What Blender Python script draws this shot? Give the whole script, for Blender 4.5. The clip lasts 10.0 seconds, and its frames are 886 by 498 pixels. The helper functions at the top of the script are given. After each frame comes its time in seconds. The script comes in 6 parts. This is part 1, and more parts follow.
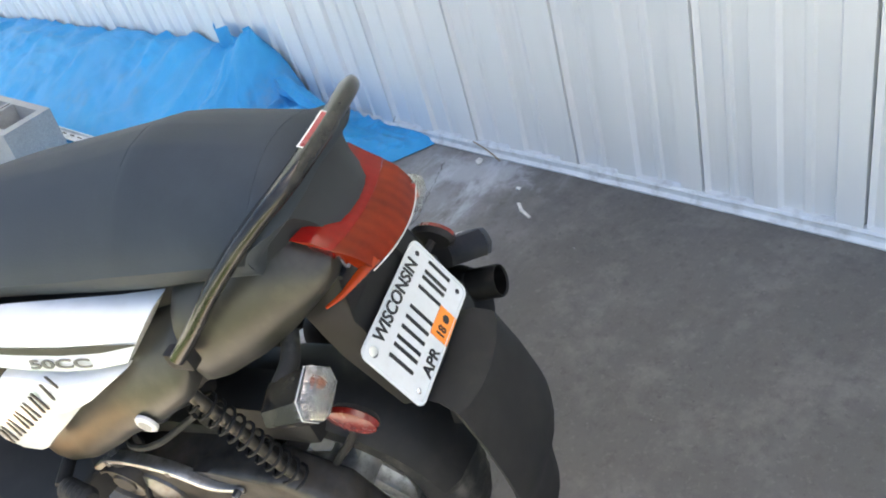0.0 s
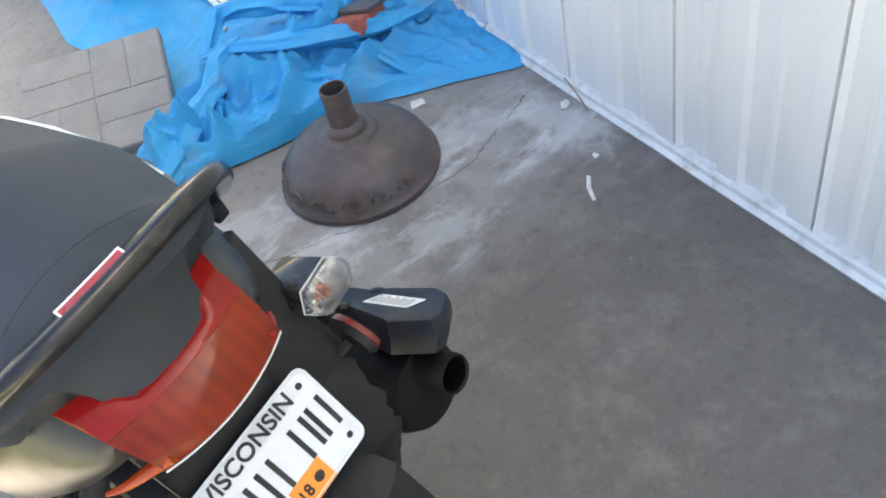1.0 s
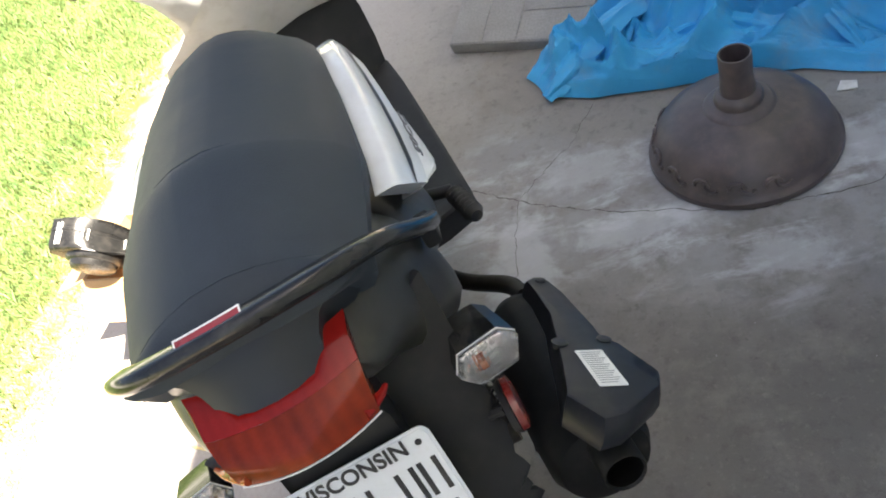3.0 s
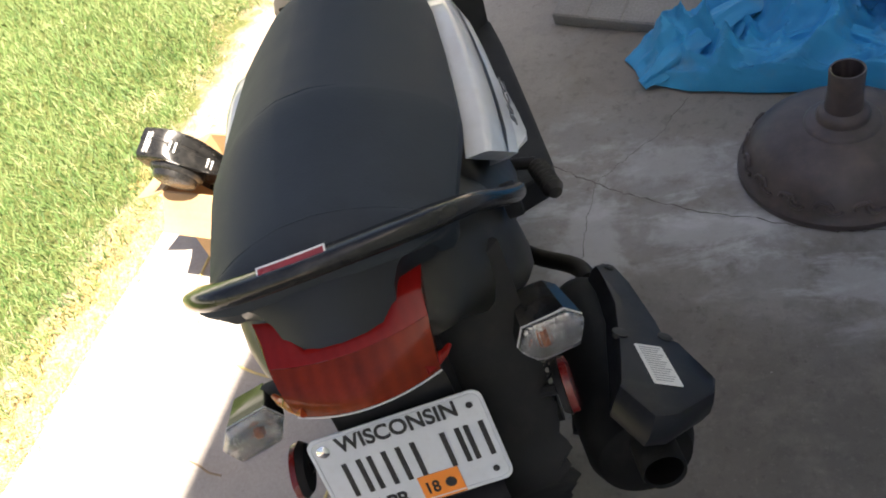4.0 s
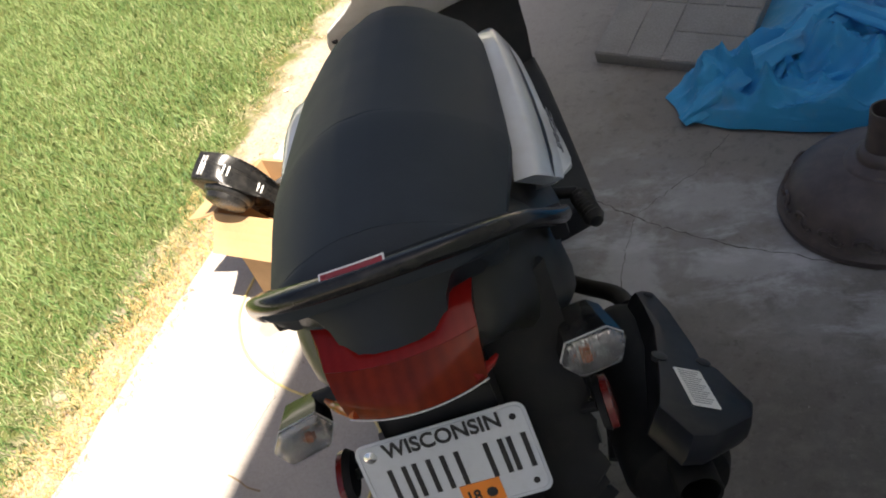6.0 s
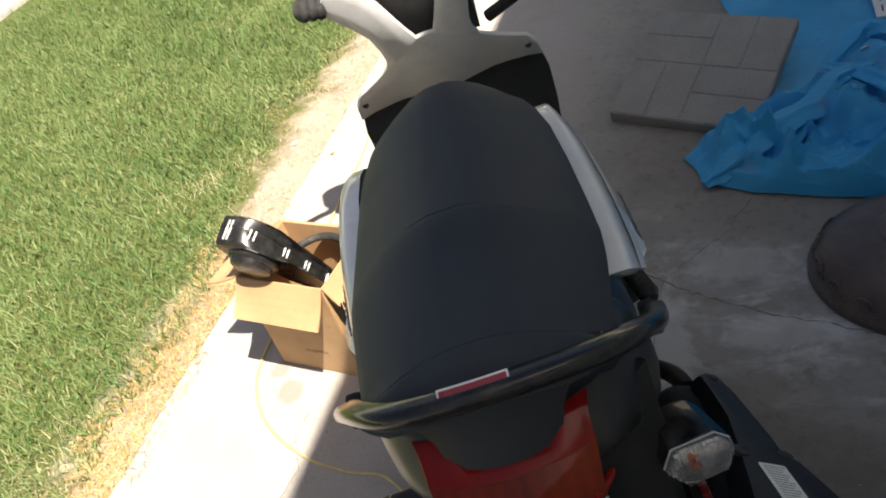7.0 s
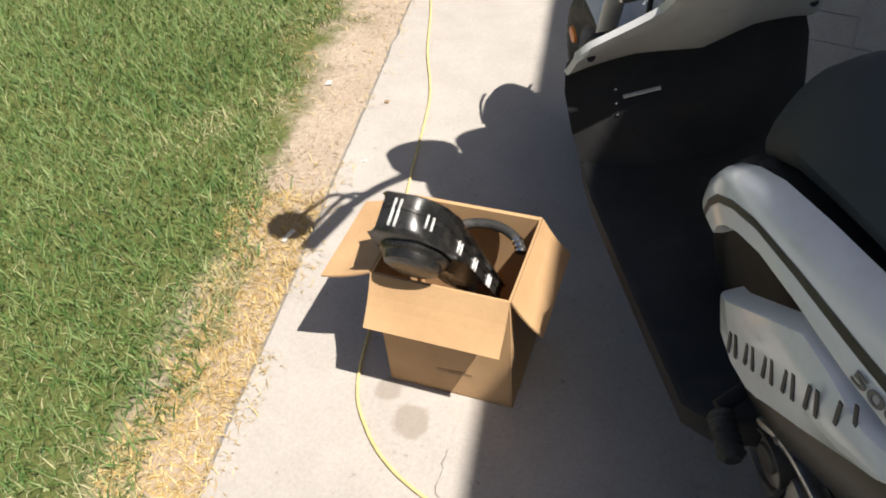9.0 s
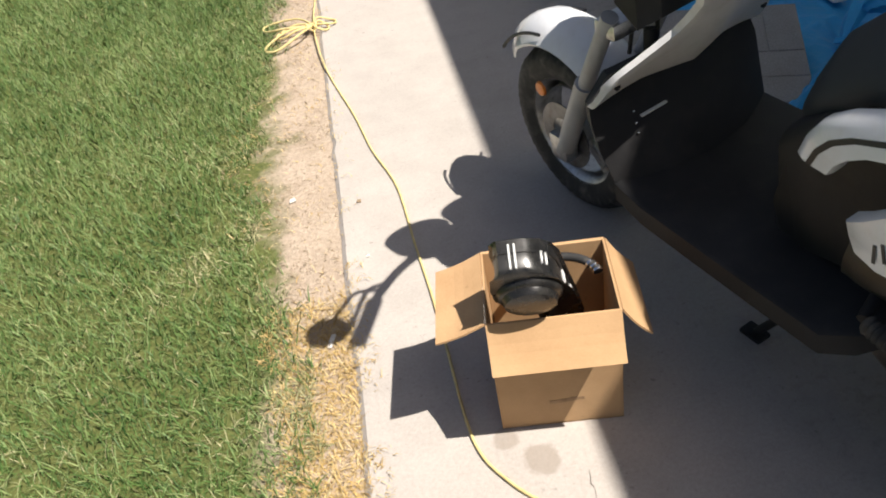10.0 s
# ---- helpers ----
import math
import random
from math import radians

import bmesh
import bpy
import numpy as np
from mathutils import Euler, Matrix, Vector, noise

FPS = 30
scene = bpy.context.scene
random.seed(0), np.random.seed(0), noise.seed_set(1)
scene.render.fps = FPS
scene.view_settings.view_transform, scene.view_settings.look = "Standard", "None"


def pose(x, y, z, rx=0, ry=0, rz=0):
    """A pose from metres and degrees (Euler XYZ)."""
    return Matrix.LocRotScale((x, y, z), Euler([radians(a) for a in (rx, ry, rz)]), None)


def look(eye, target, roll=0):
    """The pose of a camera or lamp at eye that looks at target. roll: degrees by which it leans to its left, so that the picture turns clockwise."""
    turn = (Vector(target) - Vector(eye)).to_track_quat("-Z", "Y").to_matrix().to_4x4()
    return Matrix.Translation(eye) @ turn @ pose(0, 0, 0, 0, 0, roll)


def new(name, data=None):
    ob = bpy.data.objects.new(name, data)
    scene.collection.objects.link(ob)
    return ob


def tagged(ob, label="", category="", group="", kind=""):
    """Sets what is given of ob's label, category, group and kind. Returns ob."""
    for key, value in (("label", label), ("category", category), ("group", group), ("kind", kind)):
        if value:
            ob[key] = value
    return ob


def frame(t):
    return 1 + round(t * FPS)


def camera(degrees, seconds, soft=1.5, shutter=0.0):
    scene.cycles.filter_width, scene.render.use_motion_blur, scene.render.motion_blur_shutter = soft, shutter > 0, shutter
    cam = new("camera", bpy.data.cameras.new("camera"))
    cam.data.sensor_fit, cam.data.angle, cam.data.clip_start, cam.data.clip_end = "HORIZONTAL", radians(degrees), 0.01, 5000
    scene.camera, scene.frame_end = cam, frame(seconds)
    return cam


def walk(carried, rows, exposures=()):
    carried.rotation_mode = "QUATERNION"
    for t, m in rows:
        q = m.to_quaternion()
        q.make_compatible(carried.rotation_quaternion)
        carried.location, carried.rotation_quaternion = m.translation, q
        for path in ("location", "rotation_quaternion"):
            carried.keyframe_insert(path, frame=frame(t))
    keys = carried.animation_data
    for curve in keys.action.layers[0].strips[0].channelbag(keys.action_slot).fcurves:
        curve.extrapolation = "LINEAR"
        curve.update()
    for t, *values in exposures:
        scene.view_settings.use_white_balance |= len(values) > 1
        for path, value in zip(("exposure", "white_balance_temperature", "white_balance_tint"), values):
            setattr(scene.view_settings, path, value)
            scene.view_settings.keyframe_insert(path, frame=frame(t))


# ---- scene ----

# ---------------------------------------------------------------- camera
cam = camera(58.1, 10.0, soft=1.9)
PATH = [
    (0, (-0.458, 0.35, 1.153), (0.552, 1.618, -0.018), -18.4),
    (0.5, (-0.21, 0.347, 1.18), (0.369, 1.816, -0.047), -24.6),
    (1, (-0.021, 0.5, 1.161), (0.506, 1.812, -0.254), -16.6),
    (1.5, (0.087, 0.61, 1.179), (0.293, 1.919, -0.319), -22.6),
    (2, (0.22, 0.618, 1.2), (-0.067, 1.962, -0.253), -25.7),
    (2.5, (0.252, 0.642, 1.208), (-0.231, 1.94, -0.235), -26.6),
    (2.7, (0.257, 0.621, 1.202), (-0.273, 1.974, -0.172), -27.4),
    (4, (0.237, 0.612, 1.217), (-0.47, 1.864, -0.173), -21.9),
    (4.5, (0.24, 0.609, 1.217), (-0.471, 1.831, -0.198), -20.9),
    (5, (0.231, 0.603, 1.215), (-0.493, 1.834, -0.185), -19.3),
    (5.2, (0.235, 0.6, 1.216), (-0.495, 1.824, -0.187), -20.0),
    (6.3, (0.236, 0.566, 1.237), (-0.520, 1.750, 0.111), -22.8),
    (6.5, (0.230, 0.566, 1.240), (-0.567, 1.745, 0.137), -23.3),
    (7, (0.117, 0.601, 1.285), (-0.534, 1.844, 0.157), -19.0),
    (7.5, (-0.079, 0.607, 1.281), (-0.639, 1.850, 0.105), -13.3),
    (8, (-0.240, 0.615, 1.271), (-0.863, 1.752, 0.022), -8.1),
    (8.5, (-0.399, 0.759, 1.202), (-0.876, 2.023, 0.013), -10.2),
    (9, (-0.586, 0.817, 1.180), (-0.909, 2.051, -0.090), -5.9),
    (9.5, (-0.796, 0.707, 1.172), (-0.743, 2.013, -0.066), -7.4),
    (10, (-0.997, 0.680, 1.227), (-0.946, 2.079, 0.095), -11.5),
]
EXPOSURES = [(0.0, 3.42, 7000, 10.0), (0.5, 3.47, 6980, 10.0), (1.5, 3.95, 7200, 10.0), (2.0, 4.10, 7100, 10.0), (2.5, 3.62, 7150, 10.0), (4.0, 2.24, 7200, 14.0), (4.5, 2.06, 7230, 14.0), (5.2, 1.76, 7200, 14.0), (6.5, 1.46, 7020, 13.0), (7.5, 1.05, 6900, 11.0), (8.0, 0.80, 6780, 10.0), (8.5, 0.60, 6620, 10.0), (9.0, 0.72, 6560, 10.5), (10.0, 0.77, 6600, 12.0)]
walk(cam, [(t, look(eye, target, roll)) for t, eye, target, roll in PATH], EXPOSURES)

# ---------------------------------------------------------------- daylight
SUN_DIR = Vector((0.475, -0.31, 1.0)).normalized()      # towards the sun
world = bpy.data.worlds.new("world")
scene.world = world
world.use_nodes = True
wn = world.node_tree.nodes
sky = wn.new("ShaderNodeTexSky")
sky.sky_type = "NISHITA"
sky.sun_disc = False
sky.sun_elevation = math.asin(SUN_DIR.z)
sky.sun_rotation = math.atan2(SUN_DIR.x, SUN_DIR.y)
sky.dust_density = 3.0
sky.ozone_density = 0.6
world.node_tree.links.new(sky.outputs[0], wn["Background"].inputs["Color"])
wn["Background"].inputs["Strength"].default_value = 0.046
sun_data = bpy.data.lights.new("sun", "SUN")
sun_data.energy = 5.0
sun_data.angle = radians(0.55)
sun_data.color = (1.0, 0.95, 0.87)
sun_lamp = new("sun", sun_data)
sun_lamp.matrix_world = look(SUN_DIR * 30, (0, 0, 0))

# ---------------------------------------------------------------- materials
def ramp(nt, value, stops):
    """A colour ramp over value; stops are (position, colour)."""
    node = nt.nodes.new("ShaderNodeValToRGB")
    nt.links.new(value, node.inputs[0])
    el = node.color_ramp.elements
    while len(el) < len(stops):
        el.new(0.5)
    for e, (p, c) in zip(el, stops):
        e.position = p
        e.color = (*c, 1) if len(c) == 3 else c
    return node.outputs[0]


def noise_tex(nt, coord, scale, detail=4.0, rough=0.55, distortion=0.0, stretch=None):
    if stretch:
        mp = nt.nodes.new("ShaderNodeMapping")
        mp.inputs["Scale"].default_value = stretch
        nt.links.new(coord, mp.inputs[0])
        coord = mp.outputs[0]
    node = nt.nodes.new("ShaderNodeTexNoise")
    node.inputs["Scale"].default_value = scale
    node.inputs["Detail"].default_value = detail
    node.inputs["Roughness"].default_value = rough
    node.inputs["Distortion"].default_value = distortion
    nt.links.new(coord, node.inputs["Vector"])
    return node.outputs[0]


def mathn(nt, op, a, b=None, clamp=False):
    node = nt.nodes.new("ShaderNodeMath")
    node.operation = op
    node.use_clamp = clamp
    for i, v in enumerate((a, b)):
        if v is None:
            continue
        if isinstance(v, (int, float)):
            node.inputs[i].default_value = v
        else:
            nt.links.new(v, node.inputs[i])
    return node.outputs[0]


def mixc(nt, fac, a, b, mode="MIX"):
    node = nt.nodes.new("ShaderNodeMix")
    node.data_type = "RGBA"
    node.blend_type = mode
    for sock, v in ((node.inputs[0], fac), (node.inputs[6], a), (node.inputs[7], b)):
        if isinstance(v, (int, float)):
            sock.default_value = v
        elif isinstance(v, tuple):
            sock.default_value = (*v, 1)
        else:
            nt.links.new(v, sock)
    return node.outputs[2]


def smooth(nt, value, lo, hi):
    """0 below lo, 1 above hi (or the reverse when lo > hi)."""
    node = nt.nodes.new("ShaderNodeMapRange")
    node.interpolation_type = "SMOOTHSTEP"
    node.inputs[1].default_value, node.inputs[2].default_value = min(lo, hi), max(lo, hi)
    node.inputs[3].default_value, node.inputs[4].default_value = (0, 1) if lo < hi else (1, 0)
    nt.links.new(value, node.inputs[0])
    return node.outputs[0]


def base_mat(name, rough=0.5, metal=0.0, color=(0.5, 0.5, 0.5), spec=0.5):
    m = bpy.data.materials.new(name)
    m.use_nodes = True
    nt = m.node_tree
    p = nt.nodes["Principled BSDF"]
    p.inputs["Base Color"].default_value = (*color, 1)
    p.inputs["Roughness"].default_value = rough
    p.inputs["Metallic"].default_value = metal
    p.inputs["Specular IOR Level"].default_value = spec
    co = nt.nodes.new("ShaderNodeTexCoord")
    return m, nt, p, co.outputs["Object"]


def bump(nt, p, height, strength, dist):
    node = nt.nodes.new("ShaderNodeBump")
    node.inputs["Strength"].default_value = strength
    node.inputs["Distance"].default_value = dist
    nt.links.new(height, node.inputs["Height"])
    nt.links.new(node.outputs[0], p.inputs["Normal"])


def worn(name, color, rough, metal=0.0, vary=0.25, scale=9.0, dust=(0.30, 0.27, 0.23), dusty=0.1, bump_strength=0.08, grain=400.0, spec=0.5):
    """A plain coloured surface with dust in patches, uneven gloss and a fine grain."""
    m, nt, p, co = base_mat(name, rough, metal, color, spec)
    n1 = noise_tex(nt, co, scale, 5)
    n2 = noise_tex(nt, co, grain, 2)
    dark = tuple(c * (1 - vary) for c in color)
    light = tuple(min(1, c * (1 + vary)) for c in color)
    col = ramp(nt, n1, [(0.3, dark), (0.7, light)])
    col = mixc(nt, mathn(nt, "MULTIPLY", smooth(nt, noise_tex(nt, co, scale * 2.3, 6, 0.65), 0.45, 0.75), dusty), col, dust)
    nt.links.new(col, p.inputs["Base Color"])
    r = mathn(nt, "ADD", mathn(nt, "MULTIPLY", n1, 0.25), rough - 0.12, True)
    nt.links.new(r, p.inputs["Roughness"])
    if bump_strength:
        bump(nt, p, n2, bump_strength, 0.0006)
    return m


BLACK_GLOSS = worn("glossy_black_plastic", (0.012, 0.012, 0.012), 0.16, vary=0.2, dusty=0.10, bump_strength=0.015, grain=60, spec=0.4)
BODY_BLACK = worn("satin_black_body", (0.022, 0.025, 0.030), 0.30, vary=0.2, dusty=0.01, bump_strength=0.0, grain=90, spec=0.22)
COWL_BLACK = worn("dusty_black_bodywork", (0.016, 0.016, 0.014), 0.40, vary=0.2, scale=7, dust=(0.20, 0.18, 0.13), dusty=0.13, bump_strength=0.0, grain=90, spec=0.5)
SATIN_BLACK = worn("satin_black_plastic", (0.013, 0.013, 0.013), 0.27, vary=0.2, scale=20, dusty=0.08, bump_strength=0.03, grain=120, spec=0.45)
FORK_GREY = worn("grey_fork_paint", (0.36, 0.36, 0.36), 0.4, vary=0.1, scale=20, dusty=0.3, bump_strength=0.03)
BLACK_MATTE = worn("textured_black_plastic", (0.017, 0.017, 0.018), 0.58, vary=0.3, dusty=0.03, bump_strength=0.2, grain=900, spec=0.24)
RUBBER = worn("black_rubber", (0.02, 0.02, 0.02), 0.75, vary=0.3, dusty=0.3, bump_strength=0.2, grain=500)
WHITE_PLASTIC = worn("white_plastic", (0.68, 0.695, 0.72), 0.12, vary=0.04, scale=14, dust=(0.5, 0.48, 0.44), dusty=0.25, bump_strength=0.02)
SILVER = worn("silver_painted_plastic", (0.60, 0.60, 0.60), 0.35, vary=0.05, scale=14, dusty=0.25, bump_strength=0.02)
ALU = worn("cast_aluminium", (0.55, 0.55, 0.54), 0.4, 1.0, vary=0.25, scale=30, dust=(0.1, 0.08, 0.06), dusty=0.5, bump_strength=0.25, grain=300)
STEEL = worn("dark_steel", (0.20, 0.20, 0.20), 0.42, 1.0, vary=0.3, scale=30, dust=(0.12, 0.07, 0.04), dusty=0.5, bump_strength=0.2)
CHROME = worn("chrome", (0.8, 0.8, 0.8), 0.12, 1.0, vary=0.05, dusty=0.1, bump_strength=0.01)
CLIP_METAL = worn("clip_metal", (0.82, 0.82, 0.80), 0.38, 0.6, vary=0.1, scale=60, dusty=0.1, bump_strength=0.02)
BOWL = worn("reflector_bowl", (0.66, 0.65, 0.64), 0.22, 1.0, vary=0.2, scale=90, dusty=0.05, bump_strength=0.1, grain=170)
ENGINE = worn("oily_engine_metal", (0.07, 0.065, 0.06), 0.5, 0.6, vary=0.5, scale=25, dust=(0.10, 0.08, 0.06), dusty=0.6, bump_strength=0.3, grain=200)
EXHAUST_BLACK = worn("black_painted_steel", (0.006, 0.006, 0.006), 0.6, 0.0, vary=0.3, scale=12, dusty=0.03, bump_strength=0.15, spec=0.22)
SHIELD_BLACK = worn("black_heat_shield", (0.011, 0.012, 0.016), 0.40, 0.0, vary=0.3, scale=16, dusty=0.05, bump_strength=0.05, spec=0.3)
INK = worn("black_ink", (0.015, 0.015, 0.017), 0.5, vary=0.2, dusty=0.05, bump_strength=0)
GREY_INK = worn("grey_ink", (0.28, 0.28, 0.29), 0.5, vary=0.15, dusty=0.05, bump_strength=0)
DARK_GREY_INK = worn("dark_grey_ink", (0.11, 0.11, 0.115), 0.45, vary=0.15, dusty=0.05, bump_strength=0)
ORANGE = worn("orange_sticker", (0.85, 0.25, 0.03), 0.45, vary=0.06, dusty=0.05, bump_strength=0)
PLATE_WHITE = worn("plate_white", (0.60, 0.63, 0.67), 0.35, vary=0.03, scale=40, dusty=0.12, bump_strength=0.02)
STICKER_RED = worn("red_sticker", (0.30, 0.028, 0.038), 0.3, vary=0.2, scale=60, dusty=0.1, bump_strength=0)
STICKER_WHITE = worn("white_sticker", (0.78, 0.78, 0.76), 0.4, vary=0.04, scale=60, dusty=0.1, bump_strength=0)
REFLECTOR_RED = worn("red_reflector", (0.13, 0.007, 0.005), 0.25, vary=0.2, scale=40, dusty=0.1, bump_strength=0.3, grain=260)
CORD_YELLOW = worn("yellow_cord", (0.62, 0.50, 0.22), 0.6, vary=0.2, scale=40, dusty=0.2, bump_strength=0.3, grain=600)
BRICK_RED = worn("red_brick", (0.36, 0.09, 0.06), 0.85, vary=0.3, scale=30, dust=(0.1, 0.08, 0.08), dusty=0.5, bump_strength=0.5)
TWIG = worn("dry_twig", (0.28, 0.2, 0.12), 0.85, vary=0.3, scale=60, bump_strength=0.3)
PALE_DEBRIS = worn("pale_scrap", (0.62, 0.60, 0.56), 0.7, vary=0.2, scale=60, dusty=0.2, bump_strength=0.3)
IRON = worn("brown_painted_iron", (0.074, 0.058, 0.058), 0.42, 0.0, vary=0.35, scale=14, dust=(0.16, 0.11, 0.09), dusty=0.35, bump_strength=0.25, grain=220)
GALV = worn("white_trim_metal", (0.70, 0.71, 0.71), 0.4, 0.0, vary=0.12, scale=12, dust=(0.28, 0.25, 0.21), dusty=0.45, bump_strength=0.05)


def seat_vinyl():
    m, nt, p, co = base_mat("black_seat_vinyl", 0.5, 0, (0.02, 0.02, 0.021), 0.26)
    vor = nt.nodes.new("ShaderNodeTexVoronoi")
    vor.inputs["Scale"].default_value = 520
    nt.links.new(co, vor.inputs["Vector"])
    dustm = smooth(nt, noise_tex(nt, co, 7, 6, 0.65), 0.35, 0.8)
    col = mixc(nt, mathn(nt, "MULTIPLY", dustm, 0.28), (0.025, 0.0325, 0.0420), (0.072, 0.088, 0.108))
    nt.links.new(col, p.inputs["Base Color"])
    nt.links.new(mathn(nt, "ADD", mathn(nt, "MULTIPLY", dustm, 0.15), 0.56), p.inputs["Roughness"])
    bump(nt, p, vor.outputs[0], 0.25, 0.0006)
    return m


def lens_mat(name, color, rough, trans, grain, relief=0.05, ribs=0.0):
    m, nt, p, co = base_mat(name, rough, 0, color)
    p.inputs["Transmission Weight"].default_value = trans
    p.inputs["IOR"].default_value = 1.49
    p.inputs["Specular IOR Level"].default_value = 0.5 if trans > 0.5 else 0.16
    wave = nt.nodes.new("ShaderNodeTexWave")
    wave.inputs["Scale"].default_value = grain
    wave.bands_direction = "X"
    nt.links.new(co, wave.inputs["Vector"])
    bump(nt, p, wave.outputs[1], relief, 0.001)
    if ribs:
        # dark between moulded ribs and cloudy inner depth, painted into the base colour
        f = mathn(nt, "MULTIPLY", mathn(nt, "ADD", mathn(nt, "MULTIPLY", wave.outputs[1], 0.16), noise_tex(nt, co, 28, 4, 0.6)), ribs, True)
        nt.links.new(mixc(nt, f, color, tuple(c * 0.25 for c in color)), p.inputs["Base Color"])
    return m


SEAT_VINYL = seat_vinyl()
RED_LENS = lens_mat("red_lens", (0.28, 0.027, 0.007), 0.14, 0.08, 22, 0.06, 1.0)
# crimson copy of the lens red: change of light at the crease, as colour
RED_DEEP = lens_mat("deep_red_lens", (0.27, 0.012, 0.010), 0.10, 0.1, 30, 0.03, 0.5)
RED_LENS_LIT = lens_mat("red_lens_lit", (0.42, 0.055, 0.010), 0.12, 0.4, 55)
CLEAR_LENS = lens_mat("clear_lens", (0.93, 0.94, 0.95), 0.04, 0.97, 95, 0.5)
BULB = lens_mat("amber_bulb", (0.55, 0.16, 0.07), 0.2, 0.3, 20)
MIRROR = base_mat("mirror_glass", 0.02, 1.0, (0.85, 0.87, 0.88))[0]


def concrete():
    m, nt, p, co = base_mat("weathered_concrete", 0.85, 0, (0.4, 0.38, 0.35), 0.35)
    sep = nt.nodes.new("ShaderNodeSeparateXYZ")
    nt.links.new(co, sep.inputs[0])
    X, Y = sep.outputs[0], sep.outputs[1]
    big = noise_tex(nt, co, 1.6, 5, 0.6)
    mid = noise_tex(nt, co, 9, 6, 0.65)
    fine = noise_tex(nt, co, 130, 4, 0.7)
    grit = noise_tex(nt, co, 480, 2, 0.6)
    col = ramp(nt, big, [(0.3, (0.315, 0.283, 0.252)), (0.7, (0.395, 0.357, 0.322))])
    col = mixc(nt, 0.35, col, ramp(nt, mid, [(0.3, (0.33, 0.30, 0.27)), (0.7, (0.54, 0.50, 0.46))]))
    col = mixc(nt, 0.24, col, ramp(nt, fine, [(0.3, (0.28, 0.26, 0.24)), (0.7, (0.56, 0.53, 0.49))]))
    col = mixc(nt, mathn(nt, "MULTIPLY", smooth(nt, grit, 0.58, 0.70), 0.5), col, (0.20, 0.175, 0.15))
    col = mixc(nt, mathn(nt, "MULTIPLY", smooth(nt, noise_tex(nt, co, 210, 3, 0.7), 0.60, 0.72), 0.14), col, (0.62, 0.60, 0.56))
    # the building's shade put into the colour: darker from the sunlit strip inwards
    shade_side = mathn(nt, "MULTIPLY", smooth(nt, mathn(nt, "ADD", X, mathn(nt, "MULTIPLY", mathn(nt, "SUBTRACT", mid, 0.5), 0.8)), -0.60, 0.10),
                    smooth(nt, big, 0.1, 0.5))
    col = mixc(nt, mathn(nt, "MULTIPLY", shade_side, 0.74), col, (0.172, 0.160, 0.150))
    # dark brown stain by the wall, part of its depth painted-in dimming
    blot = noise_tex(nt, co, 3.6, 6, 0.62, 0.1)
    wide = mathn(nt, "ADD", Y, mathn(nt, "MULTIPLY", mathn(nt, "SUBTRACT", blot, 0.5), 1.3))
    shaded_stain = mathn(nt, "MULTIPLY", smooth(nt, wide, 1.95, 1.30), smooth(nt, mathn(nt, "ADD", X, mathn(nt, "MULTIPLY", mathn(nt, "SUBTRACT", big, 0.5), 0.6)), -0.15, 0.25))
    col = mixc(nt, mathn(nt, "MULTIPLY", shaded_stain, 0.66), col, (0.080, 0.071, 0.062))
    # tan dust left in the dark patch
    dusty = mathn(nt, "MULTIPLY", smooth(nt, noise_tex(nt, co, 6.5, 7, 0.70, 0.15), 0.46, 0.68), smooth(nt, X, -0.5, 0.1))
    col = mixc(nt, mathn(nt, "MULTIPLY", dusty, 0.42), col, (0.25, 0.228, 0.20))
    speck = mathn(nt, "MULTIPLY", smooth(nt, noise_tex(nt, co, 55, 4, 0.7), 0.60, 0.68), smooth(nt, blot, 0.45, 0.6))
    col = mixc(nt, mathn(nt, "MULTIPLY", speck, 0.4), col, (0.06, 0.05, 0.045))
    # fine dark mottle, held to the darkened side of the slab
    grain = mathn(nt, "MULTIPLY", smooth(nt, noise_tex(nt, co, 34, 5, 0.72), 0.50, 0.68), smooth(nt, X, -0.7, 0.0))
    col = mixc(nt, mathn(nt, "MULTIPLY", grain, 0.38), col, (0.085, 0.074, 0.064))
    col = mixc(nt, mathn(nt, "MULTIPLY", smooth(nt, noise_tex(nt, co, 78, 4, 0.7), 0.56, 0.66), 0.13), col, (0.34, 0.315, 0.285))
    # pale mineral bloom that follows the crack and runs on to the wall
    line = mathn(nt, "ABSOLUTE", mathn(nt, "SUBTRACT", mathn(nt, "ADD", Y, mathn(nt, "MULTIPLY", X, 0.10)), 1.84))
    warp = mathn(nt, "MULTIPLY", mathn(nt, "SUBTRACT", noise_tex(nt, co, 4, 5, 0.6), 0.5), 0.5)
    band = smooth(nt, mathn(nt, "ADD", line, warp), 0.34, 0.02)
    inx = smooth(nt, X, -0.45, -0.15)
    haze = mathn(nt, "MULTIPLY", mathn(nt, "MULTIPLY", band, inx), smooth(nt, mid, 0.30, 0.62))
    col = mixc(nt, mathn(nt, "MULTIPLY", haze, 0.50), col, (0.36, 0.36, 0.375))
    turn = nt.nodes.new("ShaderNodeVectorRotate")
    turn.rotation_type = "Z_AXIS"
    turn.inputs["Angle"].default_value = radians(-8)
    nt.links.new(co, turn.inputs["Vector"])
    streak = smooth(nt, noise_tex(nt, turn.outputs[0], 7, 8, 0.70, 0.25, (0.8, 1.7, 1.0)), 0.48, 0.66)
    pale = mathn(nt, "MULTIPLY", mathn(nt, "MULTIPLY", band, streak), inx)
